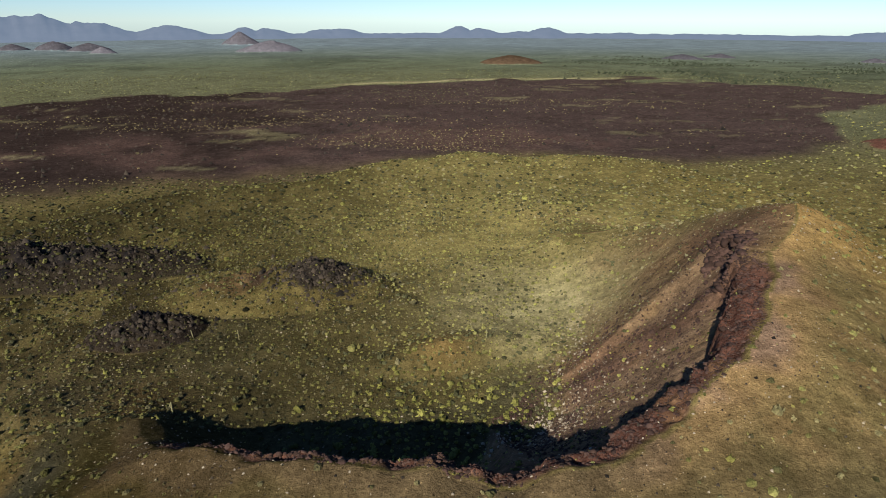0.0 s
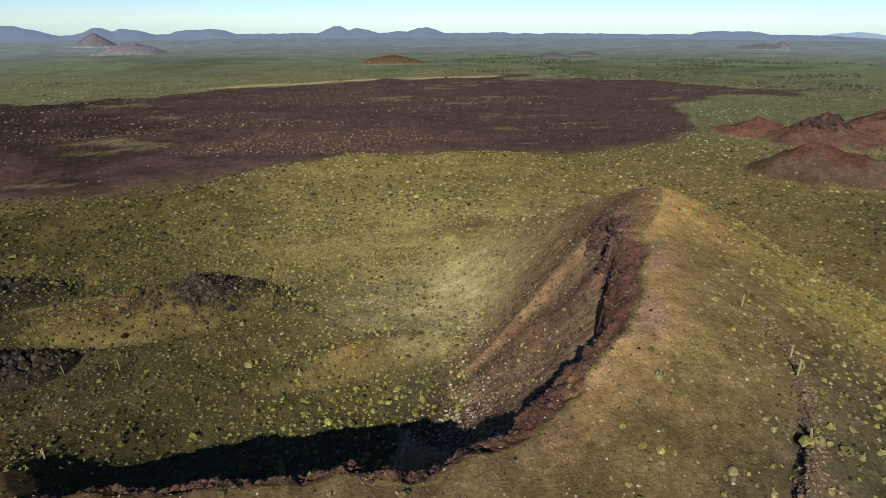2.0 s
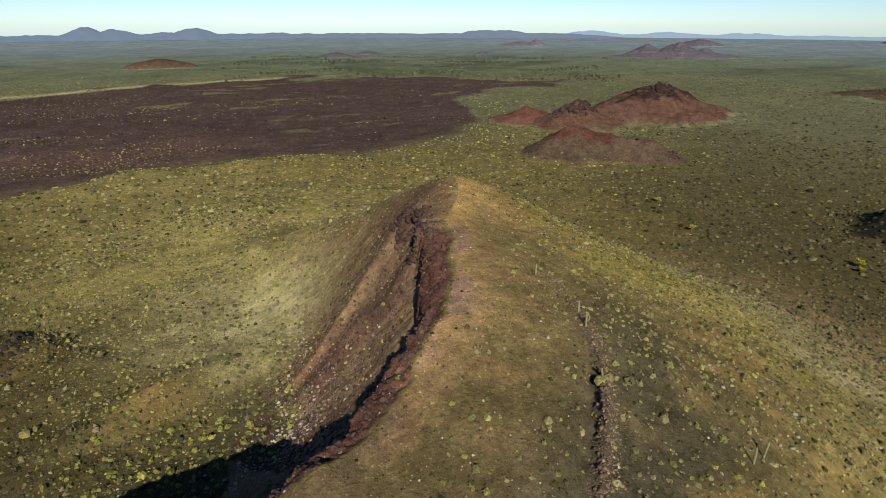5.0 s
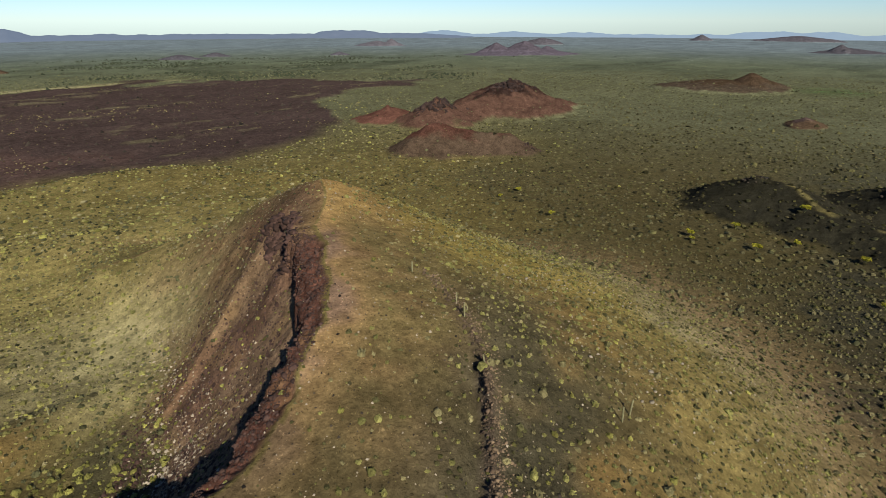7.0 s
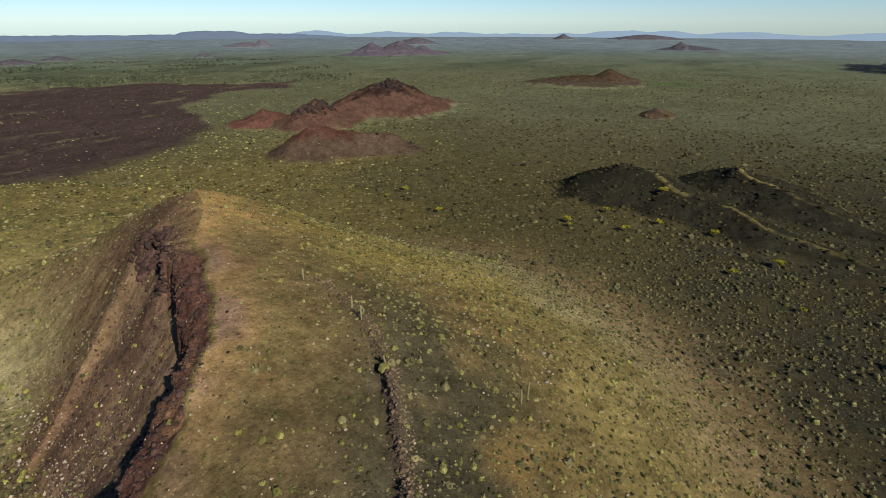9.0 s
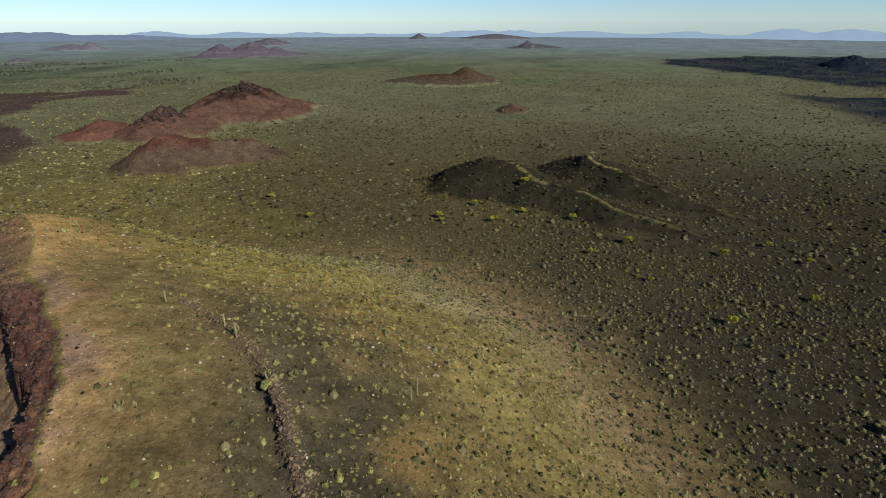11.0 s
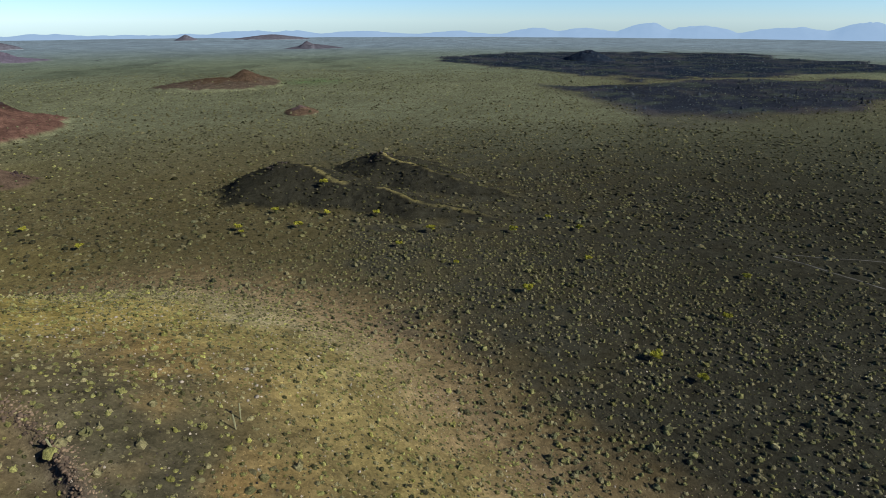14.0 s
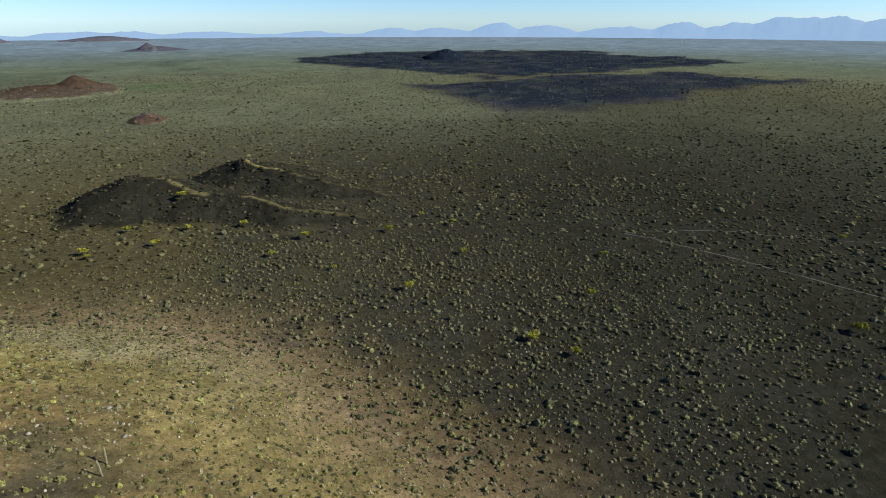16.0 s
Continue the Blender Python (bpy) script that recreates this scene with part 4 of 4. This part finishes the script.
    # thickets between the lava and the red hills
    x, y, g = scatter(1060, 1900, 10.5, 8, 56, 41)
    az, r = np.degrees(np.arctan2(x, y)), np.hypot(x, y)
    z, k, up = height(x, y)
    dense = fbm(x * 0.55, y * 0.9, 70, 4, 1) + 0.35 * fbm(x, y, 320, 2, 2)
    ok = (g.random(len(x)) < step(-0.1, 0.5, dense) * step(8, 18, az) * (1 - step(44, 56, az)) * (1 - step(1600, 1900, r))) & (up < 1) & (lava(x, y) < 0.3)
    field("thicket", "dark green thickets across the far plain", x[ok], y[ok], g.lognormal(1.05, 0.3, int(ok.sum())).clip(1.5, 5), np.tile((0.030, 0.036, 0.022), (int(ok.sum()), 1)), far, g)


shrubs()


# ---- palo verde trees ----
def palo_verde(seed):
    g = np.random.default_rng(seed)
    ob = tagged(new("palo_verde_tree"), "yellow-green palo verde tree on dark cinder", "tree", "palo verde trees")
    limbs = []
    crown = []
    for i in range(6):
        a, w = i * 1.05 + g.random(), 1.3 + 0.8 * g.random()
        tip = (w * math.cos(a), w * math.sin(a), 2.2 + 1.2 * g.random())
        limbs.append(tube([(0, 0, 0.7), (0.4 * tip[0], 0.4 * tip[1], 1.6), tip], (0.09, 0.06, 0.02), 5))
        crown.append(tufts(60, seed * 10 + i, 0.8, 0.30) * (1.1, 1.1, 1.0) + (tip[0] * 0.8, tip[1] * 0.8, tip[2] - 0.6))
    crown.append(tufts(60, seed * 10 + 8, 0.8, 0.30) * 1.2 + (0, 0, 2.2))
    part("trunk", joined("trunk", [tube([(0, 0, -0.3), (0.05, 0.02, 0.4), (0, 0, 0.8)], (0.19, 0.14, 0.11), 7)]), BARK, ob)
    part("limbs", joined("limbs", limbs), BARK, ob)
    part("crown", leaves("crown", np.concatenate(crown), (0.21, 0.20, 0.022)), LEAF, ob)
    return ob


TREES = [(298.0, 73.6), (322.2, 49.4), (294.6, 44.7), (289.5, 17.3), (274.1, 57.0), (272.0, 86.8), (245.0, 4.7), (263.2, -11.8),
         (260.1, -53.1), (221.5, -20.6), (193.5, -46.6), (144.4, -77.7), (132.0, -86.8), (250.6, 154.7), (278.3, 197.0), (279.5, -75.5),
         (114.2, -186.9), (200.1, -140.6), (167.4, -113.9), (181.7, -263.4), (262.2, -87.8), (266.1, 83.9), (221.1, -79.7),
         (260.9, 198.0)]


def trees():
    kinds = [palo_verde(3 + i) for i in range(3)]
    g = np.random.default_rng(4)
    z = height(np.array([p[0] for p in TREES]), np.array([p[1] for p in TREES]))[0]
    for i, (x, y) in enumerate(TREES):
        s = 0.62 + 0.5 * g.random()
        m = pose(x, y, z[i], 0, 0, g.random() * 360) @ Matrix.Scale(s, 4)
        ob = copy_thing(kinds[i % 3], m)
        ob.matrix_basis = m
    for src in kinds:
        for o in (*src.children_recursive, src):
            bpy.data.objects.remove(o)


trees()


# ---- saguaros ----
def saguaro(x, y, tall, arms, seed):
    g = np.random.default_rng(seed)
    z = float(height(np.array([x]), np.array([y]))[0][0])
    ob = tagged(new("saguaro"), "tall ribbed saguaro with arms on the slope" if arms else "slender pale saguaro column on the slope", "cactus", "saguaros")
    ob.matrix_basis = pose(x, y, z - 0.15, 3 * g.normal(), 3 * g.normal(), g.random() * 360)

    def column(rows, radii):
        n = 20
        co, faces = [], []
        for p, r in zip(rows, radii):
            for j in range(n):
                t = 2 * math.pi * j / n
                q = r * (1.0 if j % 2 else 0.84)
                co.append((p[0] + q * math.cos(t), p[1] + q * math.sin(t), p[2]))
        for i in range(len(rows) - 1):
            for j in range(n):
                k = (j + 1) % n
                faces.append((i * n + j, i * n + k, (i + 1) * n + k, (i + 1) * n + j))
        faces.append(tuple(range((len(rows) - 1) * n, len(rows) * n)))
        return co, faces

    w = 0.15
    part("trunk", joined("trunk", [column([(0, 0, h * tall) for h in (0, 0.1, 0.5, 0.85, 0.95, 0.985, 1.0)], (w * 0.8, w * 0.95, w * 1.1, w, w * 0.8, w * 0.5, w * 0.1))]), CACTUS, ob)
    for i in range(arms):
        a, h = 2.4 * i + g.random(), tall * (0.42 + 0.12 * g.random())
        c, s_ = math.cos(a), math.sin(a)
        rows = [(0.1 * c, 0.1 * s_, h), (0.4 * c, 0.4 * s_, h + 0.05), (0.55 * c, 0.55 * s_, h + 0.25), (0.58 * c, 0.58 * s_, h + 0.9), (0.58 * c, 0.58 * s_, h + 1.05)]
        part("arm", joined("arm", [column(rows, (0.1, 0.12, 0.13, 0.12, 0.03))]), CACTUS, ob)


for i, (x, y, tall, arms) in enumerate([(75.9, 81.0, 2.8, 0), (74.2, 66.3, 2.6, 0), (71.5, 61.7, 3.2, 1), (64.4, 50.7, 2.2, 0), (80.1, 31.3, 3.6, 0), (83.3, 31.4, 3.7, 0),
                                        (-63.4, 104.8, 3.6, 1), (-61.7, 143.8, 3.6, 0), (-76.2, 145.2, 3.0, 0), (12.9, 141.4, 2.8, 0)]):
    saguaro(x, y, tall, arms, i)


# ---- stones ----
def stone(seed, rough=0.25, flat=0.75, sub=1):
    bm = bmesh.new()
    bmesh.ops.create_icosphere(bm, subdivisions=sub, radius=1.0)
    g = np.random.default_rng(seed)
    ax = g.normal(size=(5, 3))
    ax /= np.linalg.norm(ax, axis=1)[:, None]
    cut = 0.55 + 0.4 * g.random(5)
    for v in bm.verts:
        p = np.array(v.co) * (1 + rough * g.normal())
        for a, c in zip(ax, cut):
            q = p @ a - c
            if q > 0:
                p = p - a * q
        v.co = (p[0], p[1], p[2] * flat)
    bmesh.ops.triangulate(bm, faces=bm.faces)
    me = bpy.data.meshes.new("stone")
    bm.to_mesh(me)
    co = np.array([v.co for v in bm.verts])
    tri = np.array([[v.index for v in f.verts] for f in bm.faces])
    bm.free()
    return me, co, tri


def rubble(name, label, x, y, size, material, seed, sink=0.25, kit=6, sub=1, tiny=False, parent=None):
    """Loose stones that nobody could count, as one mesh."""
    g = np.random.default_rng(seed)
    z = height(x, y)[0]
    co, tri, base_i = [], [], 0
    kits = [stone(900 + seed * 20 + i, sub=sub) for i in range(kit)]
    if tiny:
        cap = np.array([(1, 0, -0.3), (-0.1, 1, -0.3), (-1, 0.1, -0.3), (0, -1, -0.3), (0.1, 0, 0.8)])
        kits = [(None, cap * (1 + 0.25 * g.normal(size=cap.shape)), np.array([(0, 1, 4), (1, 2, 4), (2, 3, 4), (3, 0, 4)])) for _ in range(kit)]
    which = g.integers(0, kit, len(x))
    for i in range(kit):
        m = which == i
        n = int(m.sum())
        a = g.random(n) * 6.28
        c, t = kits[i][1], kits[i][2]
        s = size[m][:, None] * (0.7 + 0.6 * g.random((n, 1)))
        px = (c[:, 0][None] * np.cos(a)[:, None] - c[:, 1][None] * np.sin(a)[:, None]) * s + x[m][:, None]
        py = (c[:, 0][None] * np.sin(a)[:, None] + c[:, 1][None] * np.cos(a)[:, None]) * s * (0.7 + 0.3 * g.random((n, 1))) + y[m][:, None]
        pz = c[:, 2][None] * s + (z[m] + size[m] * sink)[:, None]
        co.append(np.stack([px, py, pz], -1).reshape(-1, 3))
        tri.append((t[None] + (np.arange(n) * len(c))[:, None, None] + base_i).reshape(-1, 3))
        base_i += n * len(c)
    me = poly_mesh(name, np.concatenate(co), np.concatenate(tri))
    me.materials.append(material)
    if parent is not None:
        return put(name, me, label, kind="stuff", parent=parent)
    return put(name, me, label, "rocks", kind="stuff")


def polar(b, rho):
    return CX + rho * np.sin(np.radians(b)), CY + rho * np.cos(np.radians(b))


def stones():
    g = np.random.default_rng(31)
    # broken crust on the bench under the rim
    b = g.uniform(94, 235, 4600)
    R, W = np.interp(b, RIM[:, 0], RIM[:, 1]), np.interp(b, CLIFF[:, 0], CLIFF[:, 2])
    x, y = polar(b, R - 0.5 - (W + 1.0) * g.random(len(b)) ** 0.8)
    rubble("rim_rubble", "broken dark red scoria blocks under the rim", x, y, g.lognormal(-1.65, 0.5, len(b)).clip(0.1, 0.6), REDROCK, 1, -0.1)
    # crags at the upper end of the wall
    b = np.concatenate([g.normal(77.5, 2.2, 230), g.uniform(78, 96, 260)])
    deep = np.interp(b, CLIFF[:, 0], CLIFF[:, 2]) + np.concatenate([g.uniform(1, 9, 230), g.normal(0.5, 1.3, 260)])
    x, y = polar(b, np.interp(b, RIM[:, 0], RIM[:, 1]) - deep)
    rubble("wall_crag", "dark lava crag on the crater wall", x, y, g.lognormal(-0.5, 0.5, len(b)).clip(0.2, 1.4), REDROCK, 2, -0.1, parent=cone_thing)
    # scree
    b = g.uniform(55, 170, 4200)
    R = np.interp(b, RIM[:, 0], RIM[:, 1])
    x, y = polar(b, R * (1 - g.uniform(0.18, 0.85, len(b))))
    rubble("scree", "small brown stones on the crater slope", x, y, g.lognormal(-1.45, 0.45, len(b)).clip(0.12, 0.7), REDROCK, 3, 0.2, tiny=True)
    # pale stones that lie thick on the foot of the scree
    line = FOOTLINE[1:]
    t = g.uniform(0, len(line) - 1.001, 900)
    i = t.astype(int)
    p = line[i] + (line[i + 1] - line[i]) * (t - i)[:, None] + np.abs(g.normal(size=(len(t), 1))) * (9.0, -2.0) + g.normal(size=(len(t), 2)) * 3.2 - (2.5, 0)
    rubble("scree_stones", "pale loose stones on the foot of the scree", p[:, 0], p[:, 1], g.lognormal(-1.75, 0.45, len(t)).clip(0.1, 0.45), PALEROCK, 23, 0.25, tiny=True)
    # the dyke on the flank
    t = (len(DYKE) - 1.3) * g.random(850) ** 0.8
    i = t.astype(int)
    p = DYKE[i] + (DYKE[i + 1] - DYKE[i]) * (t - i)[:, None] + g.normal(size=(len(t), 2)) * 0.8
    rubble("dyke_rubble", "line of broken brown rock down the flank", p[:, 0], p[:, 1], g.lognormal(-1.75, 0.5, len(t)).clip(0.08, 0.5), DYKEROCK, 4, 0.1)
    q = DYKE[i] + (DYKE[i + 1] - DYKE[i]) * (t - i)[:, None] + g.normal(size=(len(t), 2)) * 0.9 + (1.3, -1.0)
    rubble("dyke_debris", "tan broken stones beside the dyke", q[:, 0], q[:, 1], g.lognormal(-1.8, 0.4, len(t)).clip(0.08, 0.4), DEBRIS, 14, 0.15)
    # pale stones on the flank
    b, u = g.uniform(85, 215, 2600), g.uniform(0.12, 0.95, 2600)
    R = np.interp(b, RIM[:, 0], RIM[:, 1])
    x, y = polar(b, R + u * (FOOT - R))
    ok = fbm(x, y, 24, 3, 2) > 0.05
    rubble("flank_stones", "pale loose stones on the cone's flank", x[ok], y[ok], g.lognormal(-1.6, 0.4, int(ok.sum())).clip(0.1, 0.5), PALEROCK, 5, 0.3)
    # lava blocks
    x, y, g = scatter(430, 1050, 8.5, -46, 46, 9)
    ok = (lava(x, y) > 0.6) & (g.random(len(x)) < 0.5)
    rubble("lava_blocks", "dark jagged blocks on the lava field", x[ok], y[ok], g.lognormal(-0.1, 0.5, int(ok.sum())).clip(0.4, 2.6), BASALT, 6, 0.2, tiny=True)
    x, y, g = scatter(650, 2050, 13, 93, 143, 10)
    ok = (lava(x, y) > 0.5) & (g.random(len(x)) < 0.6)
    rubble("flow_blocks", "black broken crust on the far lava flow", x[ok], y[ok], g.lognormal(0.9, 0.4, int(ok.sum())).clip(1, 5), BLACKROCK, 16, -0.1, tiny=True)
    # crags on the hills
    for home, cx, cy, r, n, big, mat, label in (
            (red_hill, 547, 408, 22, 240, 2.6, CRAG, "dark rocky crag"), (red_hill, 421, 409, 20, 320, 2.7, CRAG, "dark red rocky crag"),
            (spur, 376, 257, 8, 40, 1.1, CRAG, "dark line of rock"),
            (knoll, 354, 82, 10, 90, 1.1, BASALT, "black rocky outcrop"), (low_knoll, 389, 18, 9, 60, 1.0, BASALT, "black rocky outcrop"), (lava_knoll, -45, 178, 15, 800, 0.85, BASALT, "black lava rubble"),
            (lava_ridge, -146, 199, 42, 1300, 0.9, BASALT, "black lava rubble"), (outcrop, -92, 149, 13, 600, 0.75, BASALT, "black lava rubble")):
        x, y = cx + g.normal(size=n) * r * 0.6, cy + g.normal(size=n) * r * 0.4
        rubble("crag", label, x, y, big * g.lognormal(-0.4, 0.4, n).clip(0.3, 1.5), mat, 10 + int(abs(cx)) % 7, 0.05, parent=home, tiny=n > 500)
    # larger blocks along the rim
    b = g.uniform(96, 232, 150)
    R, W = np.interp(b, RIM[:, 0], RIM[:, 1]), np.interp(b, CLIFF[:, 0], CLIFF[:, 2])
    x, y = polar(b, R - 1.0 - (W + 0.5) * g.random(len(b)))
    z = height(x, y)[0]
    kinds = [stone(700 + q, 0.3, 0.8)[0] for q in range(5)]
    for me in kinds:
        me.materials.append(REDROCK)
    for n in range(len(b)):
        s = float(np.clip(g.lognormal(-1.2, 0.35), 0.18, 0.6))
        put("lava_block", kinds[n % 5], "jagged dark red lava block under the rim", "rock", "blocks along the crater rim",
            at=pose(x[n], y[n], z[n], 12 * g.normal(), 12 * g.normal(), g.random() * 360) @ Matrix.Diagonal((s * 1.3, s, s * 0.9, 1)))
    # pebbles over the near slopes
    x, y, g = scatter(20, 210, 1.35, -46, 152, 12)
    ok = g.random(len(x)) < 0.55 + 0.5 * fbm(x, y, 18, 3, 5)
    x, y = x[ok], y[ok]
    light = g.random(len(x)) < 0.35
    for m, mat, name, label in ((light, PALEROCK, "pale_pebbles", "pale loose pebbles on the slopes"), (~light, BASALT, "dark_pebbles", "dark cinder pebbles on the slopes")):
        rubble(name, label, x[m], y[m], g.lognormal(-1.95, 0.4, int(m.sum())).clip(0.07, 0.36), mat, 21, 0.25, tiny=True)
    # boulders that rolled to the foot of the scree
    line = FOOTLINE[1:]
    t = g.uniform(0, len(line) - 1.001, 190)
    i = t.astype(int)
    p = line[i] + (line[i + 1] - line[i]) * (t - i)[:, None] + g.normal(size=(len(t), 2)) * (3.6, 3.6) - (1.0, 0.5)
    z = height(p[:, 0], p[:, 1])[0]
    kinds = [stone(500 + q)[0] for q in range(6)]
    for me in kinds:
        me.materials.append(PALEROCK)
    for n in range(len(t)):
        s = float(np.clip(g.lognormal(-1.35, 0.35), 0.14, 0.6))
        put("boulder", kinds[n % 6], "pale boulder at the foot of the scree", "boulder", "boulders below the crater wall",
            at=pose(p[n, 0], p[n, 1], z[n] + 0.15 * s, 0, 0, g.random() * 360) @ Matrix.Scale(s, 4))


stones()


# ---- dirt track ----
def track(name, label, points, wide):
    p = np.array(points, float)
    s = np.concatenate([[0], np.cumsum(np.hypot(*np.diff(p, axis=0).T))])
    q = np.linspace(0, s[-1], int(s[-1] / 1.5))
    x, y = np.interp(q, s, p[:, 0]), np.interp(q, s, p[:, 1])
    x, y = x + 1.2 * fbm(q, q * 0, 25, 2, 3), y + 1.2 * fbm(q, q * 0 + 5, 25, 2, 4)
    dx, dy = np.gradient(x), np.gradient(y)
    n = np.hypot(dx, dy)
    w = wide * (1 + 0.3 * fbm(q, q * 0 + 2, 6, 2, 5))
    off = np.linspace(-0.5, 0.5, 5)
    X = x[:, None] - (dy / n * w)[:, None] * off
    Y = y[:, None] + (dx / n * w)[:, None] * off
    Z = height(X, Y)[0] + 0.07 - 0.05 * np.abs(off) * 2
    put(name, sheet(name, X, Y, Z, None, material=TRACK), label, "track", kind="structure")


track("track_1", "narrow pale dirt track across the plain", [(223.9, -168.1), (214.3, -176.2), (188.0, -187.4), (159.1, -206.3), (131.2, -223.3), (80, -255)], 1.0)
track("track_2", "faint dirt track forking across the plain", [(223.9, -168.1), (224.6, -177.0), (211.7, -208.3), (192.5, -243.0), (173.0, -281.0), (150, -320)], 0.6)
